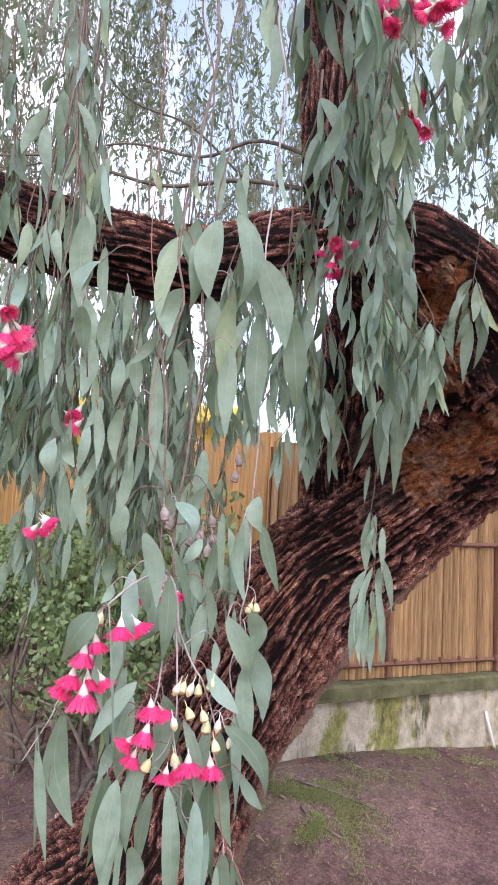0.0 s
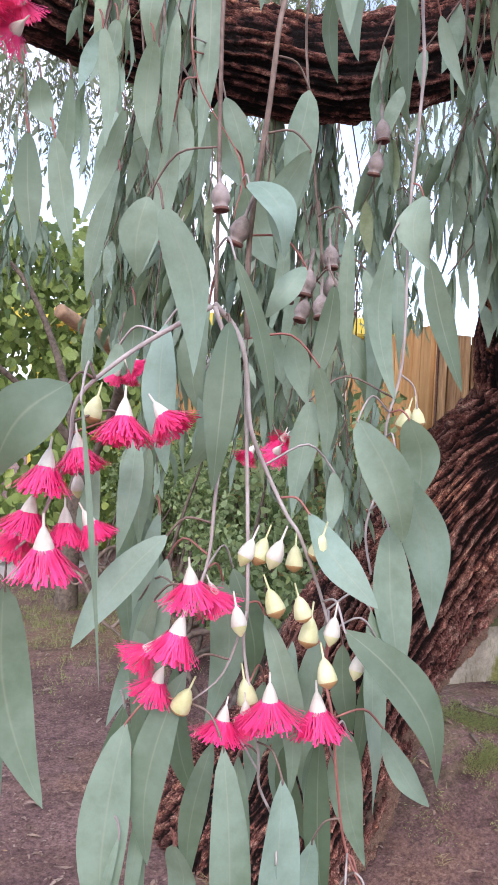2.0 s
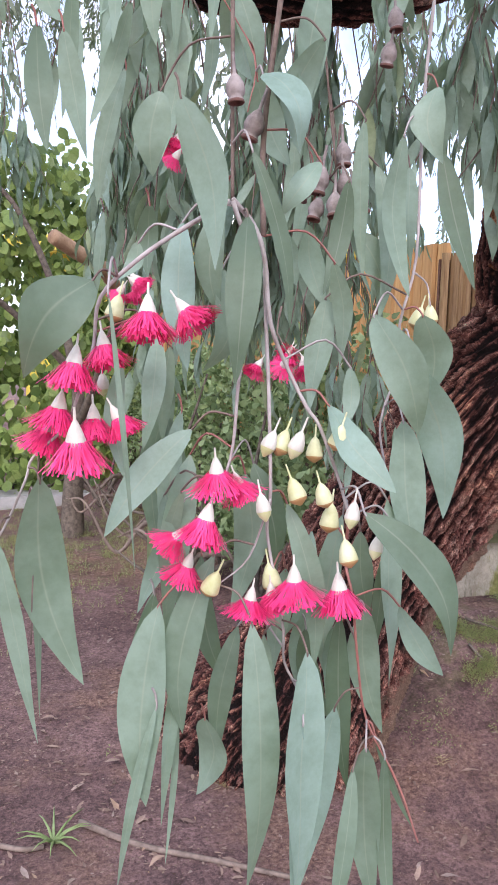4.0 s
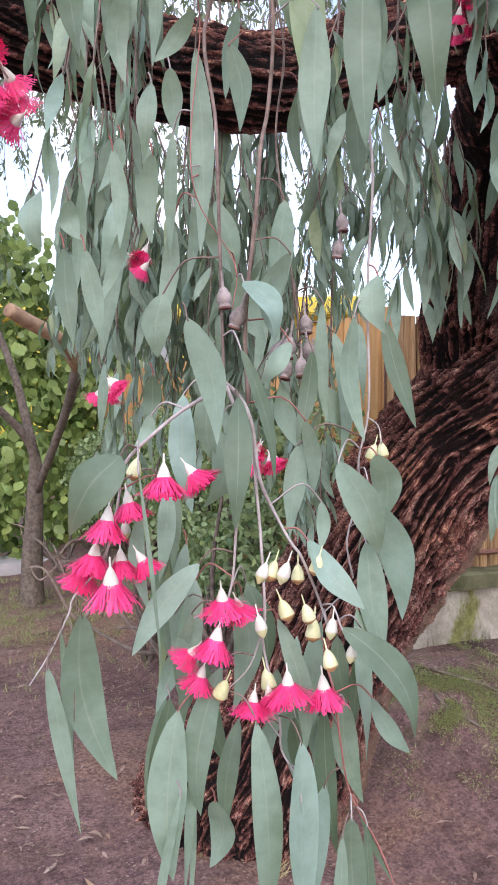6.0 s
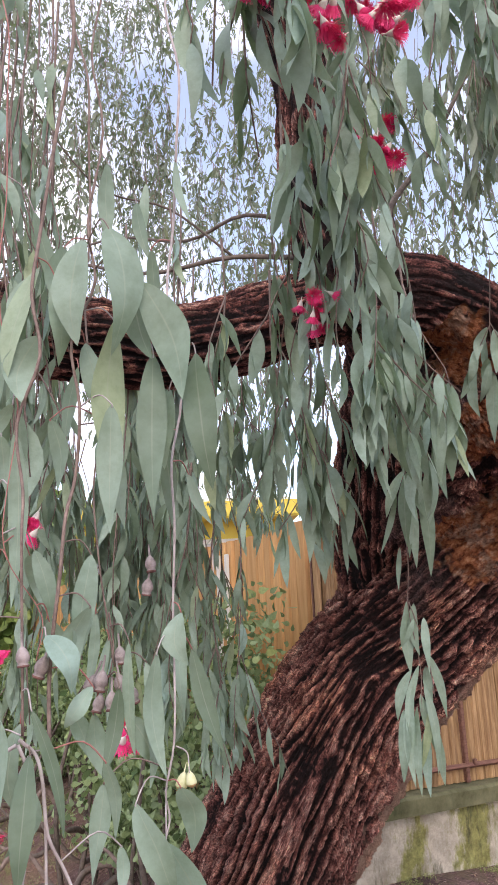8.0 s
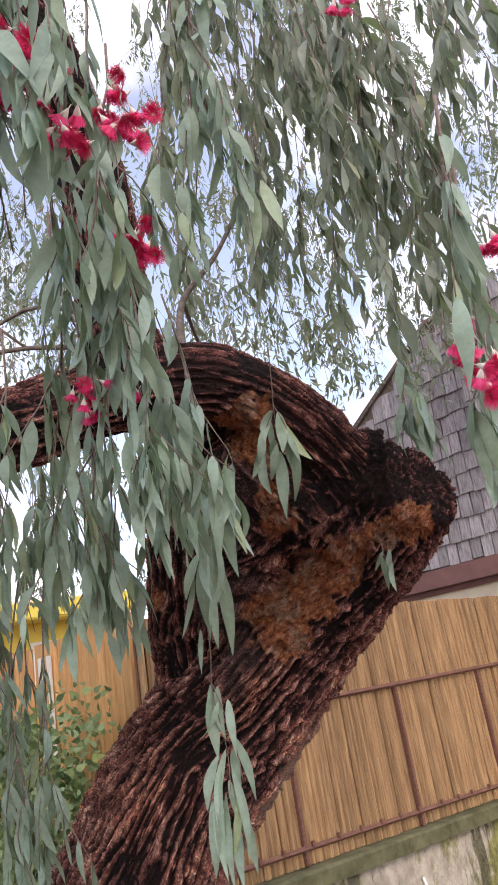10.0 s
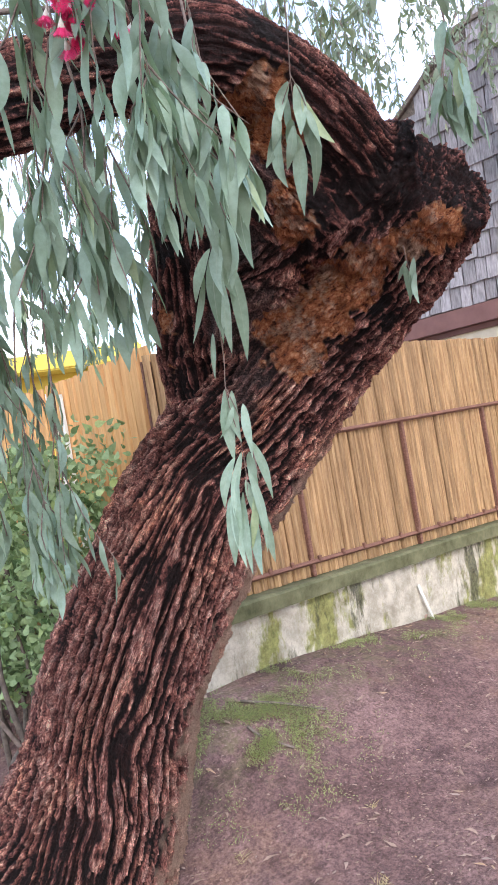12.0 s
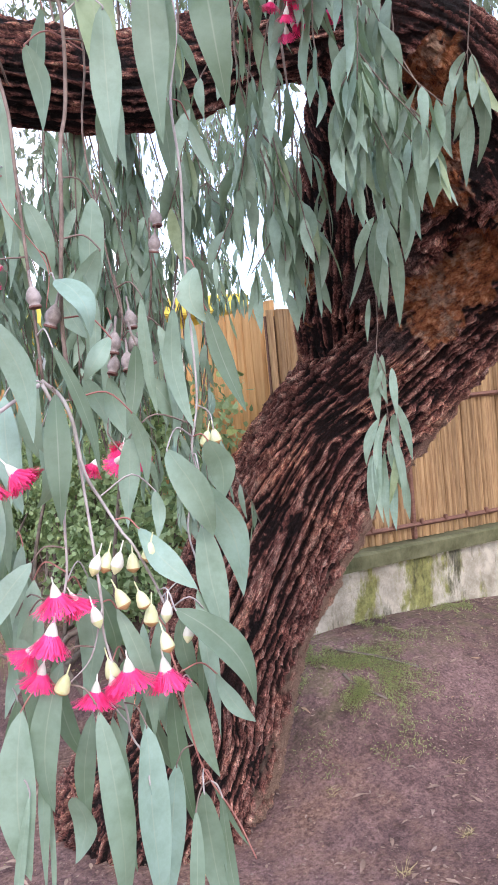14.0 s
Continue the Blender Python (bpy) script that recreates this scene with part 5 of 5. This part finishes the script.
leaf(E, -4.8, 169.1, -5.0, 164.0, 8, 1.3)
leaf(D, 0.9, 186.4, 1.2, 181.3, 5, 2.0)
leaf(D, 3.9, 173.1, 4.8, 167.0, 6, 1.4)
leaf(D, -0.2, 174.9, 0.3, 169.8, 7, 1.3)
leaf(E, -3.7, 174.1, -3.4, 170.2, 8, 1.3)
leaf(E, -6.6, 170.0, -8.1, 166.8, 8, 1.1)
leaf(C, 9.1, 171.3, 10.7, 167.7, 9, 0.8)
for i in range(16):
    u, z = RNG.uniform(-7.5, 7.5), RNG.uniform(136, 148)
    leaf(RNG.choice((A, B, B)), u, z, u + RNG.gauss(0, 0.9), z - RNG.uniform(5, 8.5), RNG.uniform(3.5, 7.5), RNG.uniform(0.7, 1.4))
for i in range(34):
    u, z = RNG.uniform(-10, 9), RNG.uniform(157, 196)
    leaf(RNG.choice((C, D, E)), u, z, u + RNG.gauss(0, 1.1), z - RNG.uniform(4.5, 8), RNG.uniform(6, 16), RNG.uniform(0.7, 1.3))


# ---- red blossom on the farther twigs ----
def blossom(x, y, z, count, size, seed):
    rng = random.Random(seed)
    br = part("blossom_twig", tube_bm(hang_line(rng, (x, y, z + 0.05), 0.05, (0, 0), 0.008, 0.0006, 5), 5), M_TWIG, TREE, "twig with a tuft of red blossom")
    for _ in range(count):
        st = part("stamen_tuft", rng.choice(STAMENS), M_RED, br, "red stamens")
        r = 0.0095 * count ** 0.5
        m = Matrix.LocRotScale((x + rng.uniform(-r, r), y + rng.uniform(-r, r), z + rng.uniform(-r, r)), Euler((rng.uniform(-1, 1), rng.uniform(-1, 1), 0)), (size,) * 3)
        st.matrix_basis = m
        cp = part("flower_cup", CUP, M_CUP, br)
        cp.matrix_basis = m @ Matrix.Translation((0, 0, 0.007))


blossom(-3.80, -2.34, 2.34, 18, 1.69, 1)
blossom(-3.74, -2.33, 2.29, 12, 1.56, 2)
blossom(-3.64, -2.34, 2.38, 12, 1.56, 3)
blossom(-3.56, -2.21, 2.265, 12, 1.56, 4)
blossom(-3.575, -2.065, 2.055, 6, 1.3, 5)
blossom(-3.545, -2.075, 2.07, 3, 1.3, 15)
blossom(-3.43, -2.01, 2.135, 3, 1.56, 6)
blossom(-3.40, -2.59, 1.945, 6, 1.43, 7)
blossom(-3.37, -2.61, 1.92, 5, 1.43, 8)
blossom(-3.41, -2.64, 1.885, 6, 1.43, 9)
blossom(-3.67, -2.37, 2.31, 5, 1.56, 10)
blossom(-4.18, -2.25, 1.775, 7, 1.30, 11)
blossom(-3.90, -2.10, 1.492, 6, 1.30, 12)
blossom(-3.93, -1.84, 1.75, 3, 1.56, 13)
blossom(-3.24, -2.49, 2.715, 4, 1.56, 14)
blossom(-3.16, -2.59, 2.175, 5, 1.56, 15)
blossom(-4.00, -1.90, 1.585, 5, 1.43, 16)


# ---- sprigs before the trunk ----
def hung_sprig(label, *pts):
    return part("hanging_branch", tube_bm(smooth_path([(*near(*p), 0.0016 * (1 - 0.5 * i / len(pts))) for i, p in enumerate(pts)], 5), 6), M_TWIG, TREE, label)


def sprig_twig(branch, *pts):
    part("twig", tube_bm(smooth_path([(*near(*p), 0.0011) for p in pts], 4), 5), M_TWIG, branch)


def sprig_leaf(branch, a, b, width):
    a, b = near(*a), near(*b)
    down = b - a
    zz = -down.normalized()
    yy = Vector((-0.72, -0.69, 0.05))
    yy = Matrix.Rotation(RNG.uniform(-0.6, 0.6), 3, zz) @ (yy - zz * yy.dot(zz)).normalized()
    m = Matrix((yy.cross(zz), yy, zz)).transposed()
    ob = part("leaf", RNG.choice(LEAF_FINE), M_LEAF, branch)
    ob.matrix_basis = Matrix.LocRotScale(a, m.to_quaternion(), (width / 155, width / 155, down.length * 1.14))


F = hung_sprig("slender leafy sprig hanging against the trunk", (56.1, 208.9, 102.3), (57.7, 201.2, 105.1), (59.2, 192.0, 107.7), (58.9, 181.4, 110.4), (59.3, 169.0, 112.5), (58.8, 161.0, 113.4), (60.2, 149.1, 113.4), (59.6, 139.8, 113.1))
sprig_twig(F, (59.0, 162.2, 113.3), (60.7, 156.0, 113.2), (62.0, 149.9, 112.8), (62.4, 142.8, 112.5))
sprig_leaf(F, (59.0, 189.9, 108.3), (55.6, 181.3, 111.2), 3.5)
sprig_leaf(F, (59.5, 189.3, 108.3), (58.7, 175.5, 109.4), 4.2)
sprig_leaf(F, (62.1, 188.2, 107.9), (63.7, 169.7, 111.3), 4.2)
sprig_leaf(F, (57.4, 184.9, 110.2), (54.1, 173.8, 112.9), 1.9)
sprig_leaf(F, (60.0, 186.6, 108.9), (60.8, 171.2, 111.4), 3.5)
sprig_leaf(F, (61.3, 188.0, 108.1), (62.9, 180.5, 108.6), 3.0)
sprig_leaf(F, (57.8, 173.8, 112.3), (56.8, 165.6, 112.2), 1.7)
sprig_leaf(F, (58.5, 162.3, 113.5), (58.5, 149.2, 114.4), 4.2)
sprig_leaf(F, (59.9, 161.8, 113.1), (60.0, 152.4, 112.5), 3.0)
sprig_leaf(F, (61.7, 158.8, 112.7), (61.6, 148.6, 111.8), 3.0)
sprig_leaf(F, (62.1, 151.1, 112.8), (64.2, 139.9, 112.3), 2.8)
sprig_leaf(F, (58.4, 148.2, 113.9), (55.2, 139.4, 114.5), 3.0)
sprig_leaf(F, (58.7, 145.8, 113.8), (56.4, 128.4, 111.0), 3.5)
sprig_leaf(F, (56.1, 140.4, 114.2), (54.6, 128.2, 113.2), 3.9)
sprig_leaf(F, (59.7, 143.3, 113.4), (60.6, 133.9, 110.8), 2.8)
sprig_leaf(F, (60.3, 137.3, 112.8), (59.7, 125.2, 112.6), 3.0)
sprig_leaf(F, (62.3, 136.4, 112.0), (62.7, 126.9, 112.3), 2.5)
sprig_leaf(F, (61.3, 148.9, 113.0), (61.9, 142.7, 112.6), 2.8)
sprig_leaf(F, (57.8, 199.8, 105.5), (56.0, 191.9, 110.3), 2.5)
sprig_leaf(F, (59.9, 149.1, 113.5), (56.2, 137.6, 111.9), 2.5)
sprig_leaf(F, (61.7, 141.8, 112.7), (58.7, 130.6, 112.5), 2.5)
sprig_leaf(F, (58.8, 141.1, 113.5), (57.1, 126.6, 110.2), 2.8)
sprig_leaf(F, (59.7, 158.6, 113.3), (56.5, 153.2, 114.1), 1.9)
sprig_leaf(F, (60.8, 188.6, 108.1), (59.3, 173.2, 110.0), 2.8)
sprig_leaf(F, (60.6, 145.5, 113.2), (60.6, 130.5, 110.0), 2.5)
sprig_leaf(F, (58.5, 196.2, 106.6), (59.8, 188.4, 109.0), 2.8)
G = hung_sprig("small leafy sprig on the upper limb", (79.3, 234.6, 98.3), (80.3, 227.9, 102.0), (80.9, 221.9, 105.1), (81.9, 216.1, 107.6), (83.0, 211.9, 109.0))
sprig_twig(G, (80.9, 221.9, 105.1), (79.3, 217.9, 107.9), (78.6, 214.2, 110.0))
sprig_twig(G, (80.9, 222.5, 104.8), (82.9, 219.0, 105.6), (84.6, 214.9, 106.9))
sprig_leaf(G, (80.4, 221.7, 105.4), (78.7, 215.3, 107.7), 3.3)
sprig_leaf(G, (81.8, 221.1, 105.1), (82.0, 212.4, 106.8), 4.0)
sprig_leaf(G, (82.9, 218.5, 105.9), (88.0, 209.9, 105.7), 3.5)
sprig_leaf(G, (78.8, 215.1, 109.4), (76.1, 208.1, 112.8), 3.5)
sprig_leaf(G, (79.1, 212.8, 110.4), (80.0, 204.1, 113.4), 3.7)
sprig_leaf(G, (82.3, 212.4, 109.1), (82.6, 198.3, 112.8), 4.5)
sprig_leaf(G, (84.7, 215.2, 106.7), (85.4, 202.4, 112.5), 3.3)
sprig_leaf(G, (81.1, 215.3, 108.3), (81.1, 209.5, 110.8), 3.5)
sprig_leaf(G, (78.3, 217.5, 108.5), (77.5, 211.1, 111.9), 3.0)
sprig_leaf(G, (83.6, 214.5, 107.5), (84.3, 208.7, 109.0), 3.1)
sprig_leaf(G, (80.0, 219.6, 106.7), (81.1, 213.7, 110.8), 2.6)
sprig_leaf(G, (81.6, 214.2, 108.6), (80.4, 207.2, 112.6), 3.0)
sprig_leaf(G, (84.0, 216.3, 106.4), (85.9, 209.2, 106.7), 2.6)
H = hung_sprig("tiny sprig under the broken limb", (119.0, 194.3, 136.0), (119.5, 191.4, 136.4), (120.2, 187.5, 136.9))
sprig_leaf(H, (118.9, 189.9, 137.2), (120.5, 180.9, 139.6), 2.7)
sprig_leaf(H, (121.2, 190.8, 135.5), (122.0, 182.9, 140.1), 2.7)
sprig_leaf(H, (121.5, 187.4, 136.2), (121.9, 180.0, 137.5), 2.5)
sprig_leaf(H, (119.6, 190.5, 136.6), (118.9, 186.6, 140.7), 1.9)


# ---- hedge, shrubs and ground clutter ----
def broad_template():
    """An ovate leaf, one unit long, lying along -z."""
    rows = ((0, 0.04), (0.25, 0.36), (0.55, 0.42), (0.8, 0.24), (1.0, 0.02))
    verts, faces = [], []
    for u, w in rows:
        verts += [(-w, 0.10 * w, -u), (0, 0, -u), (w, 0.10 * w, -u)]
    for i in range(len(rows) - 1):
        faces += [(i * 3 + j, i * 3 + j + 1, i * 3 + j + 4, i * 3 + j + 3) for j in (0, 1)]
    return np.array(verts), faces


def round_template():
    """A blunt leaf that widens towards its rounded end."""
    rows = ((0, 0.03), (0.3, 0.17), (0.6, 0.33), (0.85, 0.31), (1.0, 0.08))
    verts, faces = [], []
    for u, w in rows:
        verts += [(-w, 0.25 * w, -u), (0, 0.08 * u * u, -u), (w, 0.25 * w, -u)]
    for i in range(len(rows) - 1):
        faces += [(i * 3 + j, i * 3 + j + 1, i * 3 + j + 4, i * 3 + j + 3) for j in (0, 1)]
    return np.array(verts), faces


TEMPLATES["broad"] = [broad_template()]
TEMPLATES["round"] = [round_template()]


class Clump(Foliage):
    def leaf(self, rng, at, length, width, spread=0.8):
        v, f = TEMPLATES[self.key][0]
        tip = (1.6, 1.5, 3.1) if self.key == "round" else (0.9, 0.7, 1.2)
        m = np.array((Euler((rng.uniform(-tip[0], tip[0] * 0.6), rng.uniform(-tip[1], tip[1]), rng.uniform(-tip[2], tip[2]) + self.face)).to_matrix()))
        w = (v * (width, width, length)) @ m.T + np.array(at)
        self.verts.append(w)
        self.faces += [tuple(i + self.count for i in q) for q in f]
        self.count += len(w)


def bush(name, label, category, seed, centres, per, size, material, face, stems=8, ratio=1.0):
    """A shrub of leaf clumps on a frame of stems. centres: place and radius of each clump."""
    rng = random.Random(seed)
    base = centres[0]
    ob = tagged(empty(name, (base[0], base[1], 0)), label, category)
    cl = Clump("round" if material is M_SHRUB else "broad")
    cl.face = face
    lines = []
    for x, y, z, r in centres:
        for _ in range(per):
            d = Vector((rng.gauss(0, 1), rng.gauss(0, 1), rng.gauss(0, 1))).normalized() * r * rng.uniform(0.55, 1.05)
            s = size * rng.uniform(0.6, 1.3)
            p = (x + d.x, y + d.y, max(0.06, z + d.z))
            cl.leaf(rng, p, s, s * ratio)
        if len(lines) < stems:
            foot = (x + rng.uniform(-0.3, 0.3), y + rng.uniform(-0.2, 0.2), 0.0)
            lines.append([(*foot, 0.016), ((x + foot[0]) / 2 + rng.uniform(-0.15, 0.15), (y + foot[1]) / 2, z * 0.5, 0.012), (x, y, z, 0.006)])
    tagged(part("leaves", cl.mesh("leaves", material), material, ob), kind="stuff")
    for l in lines:
        part("stem", tube_bm(smooth_path(l, 5), 6), M_GREY_BRANCH, ob)
    return ob


def build_greenery():
    rng = random.Random(77)
    # ivy hedge beyond the path
    for k in range(6):
        x0 = -7.2 + 0.95 * k
        cs = [(x0 + rng.uniform(0, 1.0), 5.35 + rng.uniform(-0.35, 0.3) - 0.3 * (z_ < 1.0), z_, rng.uniform(0.28, 0.46)) for z_ in np.linspace(0.25, (4.3, 4.3, 4.3, 4.1, 3.4, 2.9)[k], 14) for _ in range(3)]
        bush("ivy_hedge", "tall hedge covered with glossy green ivy leaves", "hedge", 200 + k, cs, 68, 0.112, M_IVY, 0.0, 4, 1.0)
    # shrubs before the board fence and in the fence corner
    for k in range(7):
        y0 = 0.35 + 0.68 * k
        cs = []
        for _ in range(34):
            cs.append((-2.34 + (0.14 if k > 1 else 0.0) + rng.uniform(-0.36 if k < 2 else -0.16, 0.26), max(0.3, y0 + rng.uniform(-0.45, 0.4)), rng.uniform(0.42, 1.62 - 0.04 * k), rng.uniform(0.09, 0.22)))
        bush("garden_shrub", "leafy green shrub before the board fence", "shrub", 300 + k, cs, 95, 0.048, M_SHRUB, 0.5, 14, 0.9)
    # bare low branches under the shrubs
    for k in range(15):
        x, y = -2.5 + rng.uniform(-0.35, 0.2), 0.35 + 0.26 * k
        l = [(x + 0.35, y + 0.25, 0.05, 0.022), (x + 0.2, y + 0.05, 0.16 + rng.uniform(0, 0.2), 0.02), (x + 0.02, y + rng.uniform(-0.1, 0.1), 0.22 + rng.uniform(0, 0.25), 0.017),
             (x - 0.18, y - 0.15, 0.12 + rng.uniform(0, 0.3), 0.013), (x - 0.36, y - 0.05, 0.2 + rng.uniform(0, 0.4), 0.009), (x - 0.46, y + 0.1, 0.4 + rng.uniform(0, 0.3), 0.004)]
        tagged(part("dead_branch", tube_bm(smooth_path(l, 6), 8), M_STICK if k % 2 else M_GREY_BRANCH), "bare grey branch lying under the shrubs", "branch")
    # small tree among the ivy, with a pale sawn branch
    tree = tagged(empty("small_tree", (-3.06, 3.3, 0)), "slim grey tree with a pale sawn branch before the ivy", "tree")
    part("trunk", tube_bm(smooth_path([(-3.06, 3.30, -0.05, 0.10), (-3.06, 3.28, 0.35, 0.085), (-3.04, 3.2, 0.9, 0.065), (-3.08, 3.1, 1.3, 0.04), (-3.4, 2.95, 1.65, 0.026), (-3.8, 2.8, 1.95, 0.02), (-4.3, 2.7, 2.2, 0.012)], 6), 12), M_GREY_BRANCH, tree)
    part("sawn_branch", tube_bm(smooth_path([(-3.0, 1.95, 1.86, 0.05), (-3.2, 1.6, 1.99, 0.045), (-3.42, 1.42, 2.07, 0.042), (-3.54, 1.34, 2.12, 0.04)], 5), 10), M_BARE, tree, "pale sawn branch")
    part("branch", tube_bm(smooth_path([(-3.04, 3.2, 0.9, 0.034), (-2.95, 2.6, 1.5, 0.032), (-3.0, 1.95, 1.86, 0.045)], 5), 9), M_GREY_BRANCH, tree)
    part("branch", tube_bm(smooth_path([(-3.06, 3.1, 1.25, 0.04), (-3.2, 3.3, 2.0, 0.03), (-3.5, 3.5, 2.7, 0.02), (-4.0, 3.6, 3.1, 0.012)], 5), 7), M_GREY_BRANCH, tree)
    # kerb of the path
    for k in range(7):
        x = -8.2 + 0.92 * k
        tagged(part("kerb_stone", box((0.91, 0.42, 0.14), (x, 4.75, 0.045), 0.012), M_KERB, None, "", False), "pale concrete kerb stone along the path", "kerb", "kerb stones of the path")


def build_litter():
    rng = random.Random(5)
    fol = Foliage("far")
    for i in range(34000):
        x, y = (rng.uniform(-6.5, 1.9), rng.uniform(-3.5, 3.5)) if i < 14000 else (rng.uniform(-4.6, 1.2), rng.uniform(-2.0, 1.6))
        if y > -0.05 and x > -1.95:
            continue
        v, f = rng.choice(TEMPLATES["far"])
        if i >= 14000 and noise.noise(Vector((x * 1.9, y * 1.9, 4))) < -0.05:
            continue
        s = (rng.choice((0.012, 0.015, 0.015, 0.02, 0.02, 0.03, 0.03, 0.045, 0.06)) if i < 14000 else rng.choice((0.006, 0.008, 0.01, 0.012, 0.018))) * rng.uniform(0.7, 1.2)
        m = np.array(Euler((math.pi / 2 + rng.uniform(-0.25, 0.25), 0, rng.uniform(0, 6.3)), "XYZ").to_matrix())
        w = (v * (s * (0.26 if s > 0.02 else 0.5), s * 0.26, s)) @ m.T + np.array((x, y, ground_z(x, y) + 0.006))
        fol.verts.append(w)
        fol.faces += [tuple(i + fol.count for i in q) for q in f]
        fol.count += len(w)
    tagged(new("leaf_litter", fol.mesh("leaf_litter", M_LITTER)), "dry fallen gum leaves scattered on the earth", "leaf litter", kind="stuff")
    # grass by the foot of the wall and along the path
    verts, faces = [], []
    tufts = []
    for _ in range(12000):
        r = rng.random()
        if r < 0.20:
            x, y = rng.gauss(-2.06, 0.17), rng.gauss(-0.42, 0.16)
        elif r < 0.46:
            x, y = rng.uniform(-2.5, 1.5), -0.045 - abs(rng.gauss(0, 0.16))
        else:
            x, y = rng.uniform(-6.0, -2.2), rng.gauss(3.0, 0.8)
        g = noise.noise(Vector((x * 4.1, y * 4.1, 9))) + 0.7 * noise.noise(Vector((x * 13, y * 13, 3)))
        if g > (0.0 if r < 0.20 else 0.12 if r < 0.46 else -0.05):
            tufts.append((x, y))
    for tx, ty in tufts:
        for _ in range(9):
            x, y = tx + rng.gauss(0, 0.016), ty + rng.gauss(0, 0.016)
            h, a = rng.uniform(0.004, 0.016) * (2.5 if ty > 0.5 else 1.0), rng.uniform(0, 6.3)
            z = ground_z(x, y)
            b = len(verts)
            dx, dy = math.cos(a), math.sin(a)
            if rng.random() < 0.55:
                # small rounded weed leaf on a low stem
                l = rng.uniform(0.006, 0.013)
                verts += [(x, y, z + h), (x + dx * l * 0.5 - dy * l * 0.32, y + dy * l * 0.5 + dx * l * 0.32, z + h + l * 0.25), (x + dx * l, y + dy * l, z + h + l * 0.1), (x + dx * l * 0.5 + dy * l * 0.32, y + dy * l * 0.5 - dx * l * 0.32, z + h + l * 0.25)]
                faces.append((b, b + 1, b + 2, b + 3))
            else:
                verts += [(x - dy * 0.0018, y + dx * 0.0018, z - 0.003), (x + dy * 0.0018, y - dx * 0.0018, z - 0.003), (x + dx * h * 1.3, y + dy * h * 1.3, z + h * 1.4)]
                faces.append((b, b + 1, b + 2))
    tagged(new("grass", mesh_of("grass", verts, faces, M_GRASS)), "short patchy grass and moss by the wall", "grass", kind="stuff")
    # straw tufts at the foot of the trunk and on the open earth
    for tx, ty, n, ln in STRAW:
        blades = []
        for _ in range(n):
            a, l = rng.uniform(0, 6.3), ln * rng.uniform(0.5, 1.1)
            x, y = tx + rng.gauss(0, 0.012), ty + rng.gauss(0, 0.012)
            z, lift = ground_z(x, y), rng.uniform(0.25, 1.0)
            blades.append([(x + math.cos(a) * l * u, y + math.sin(a) * l * u, z + l * lift * u * (1.25 - 0.5 * u), 0.0013 * (1 - 0.8 * u)) for u in (0, 0.4, 0.75, 1.0)])
        tagged(new("straw_tuft", tubes_mesh("straw_tuft", blades, M_STRAW, 3)), "small tuft of dry straw-coloured grass on the earth", "grass tuft", "straw tufts")
    # a spiky seedling
    plant = tagged(empty("spiky_seedling", (-3.87, -0.6, 0)), "small spiky green seedling in the earth", "plant")
    for k in range(11):
        a, ln = k * 0.63 + rng.uniform(-0.2, 0.2), rng.uniform(0.09, 0.15)
        line = [(-3.87 + math.cos(a) * ln * u, -0.6 + math.sin(a) * ln * u, 0.004 + 0.07 * u * (1.4 - u), 0.006 * (1 - u) + 0.0008) for u in (0, 0.35, 0.7, 1.0)]
        part("blade", tube_bm(line, 4), M_SEEDLING, plant)
    # fallen sticks
    for pts, r, lab in (([(-3.78, -0.55), (-3.62, -0.70), (-3.45, -0.86), (-3.25, -1.06)], 0.011, "long pale stick lying on the earth"), ([(-4.10, -0.48), (-3.98, -0.59), (-3.9, -0.62)], 0.009, "short dry stick on the earth"),
                        ([(-3.70, -0.90), (-3.55, -0.96), (-3.40, -1.1)], 0.008, "short dry stick on the earth"), ([(-2.0, -0.22), (-1.86, -0.35), (-1.72, -0.50)], 0.007, "dark stick lying in the grass"),
                        ([(-2.10, -0.37), (-2.06, -0.47), (-2.02, -0.57)], 0.007, "dark stick lying in the grass")):
        l = [(x + rng.uniform(-0.02, 0.02), y + rng.uniform(-0.02, 0.02), ground_z(x, y) + r * 0.8, r * (1 - 0.12 * i)) for i, (x, y) in enumerate(pts)]
        tagged(part("fallen_stick", tube_bm(smooth_path(l, 5), 7), M_GREY_BRANCH if "dark" in lab else M_STICK), lab, "stick")


M_STRAW = leaf_material("dry straw blade", (0.30, 0.22, 0.11), (0.62, 0.52, 0.30), 0.1, 0.7, vein=False, trans=(0.4, 0.3, 0.15))
STRAW = ((-3.26, -0.50, 34, 0.07), (-3.08, -0.73, 38, 0.08), (-2.31, -1.20, 22, 0.045), (-2.62, -1.20, 22, 0.05), (-2.52, -0.76, 18, 0.04), (-2.0, -0.95, 16, 0.04))
M_LITTER = leaf_material("dry fallen gum leaf", (0.085, 0.045, 0.036), (0.44, 0.31, 0.25), 0.05, 0.7, trans=(0.2, 0.12, 0.08))
build_greenery()
build_litter()
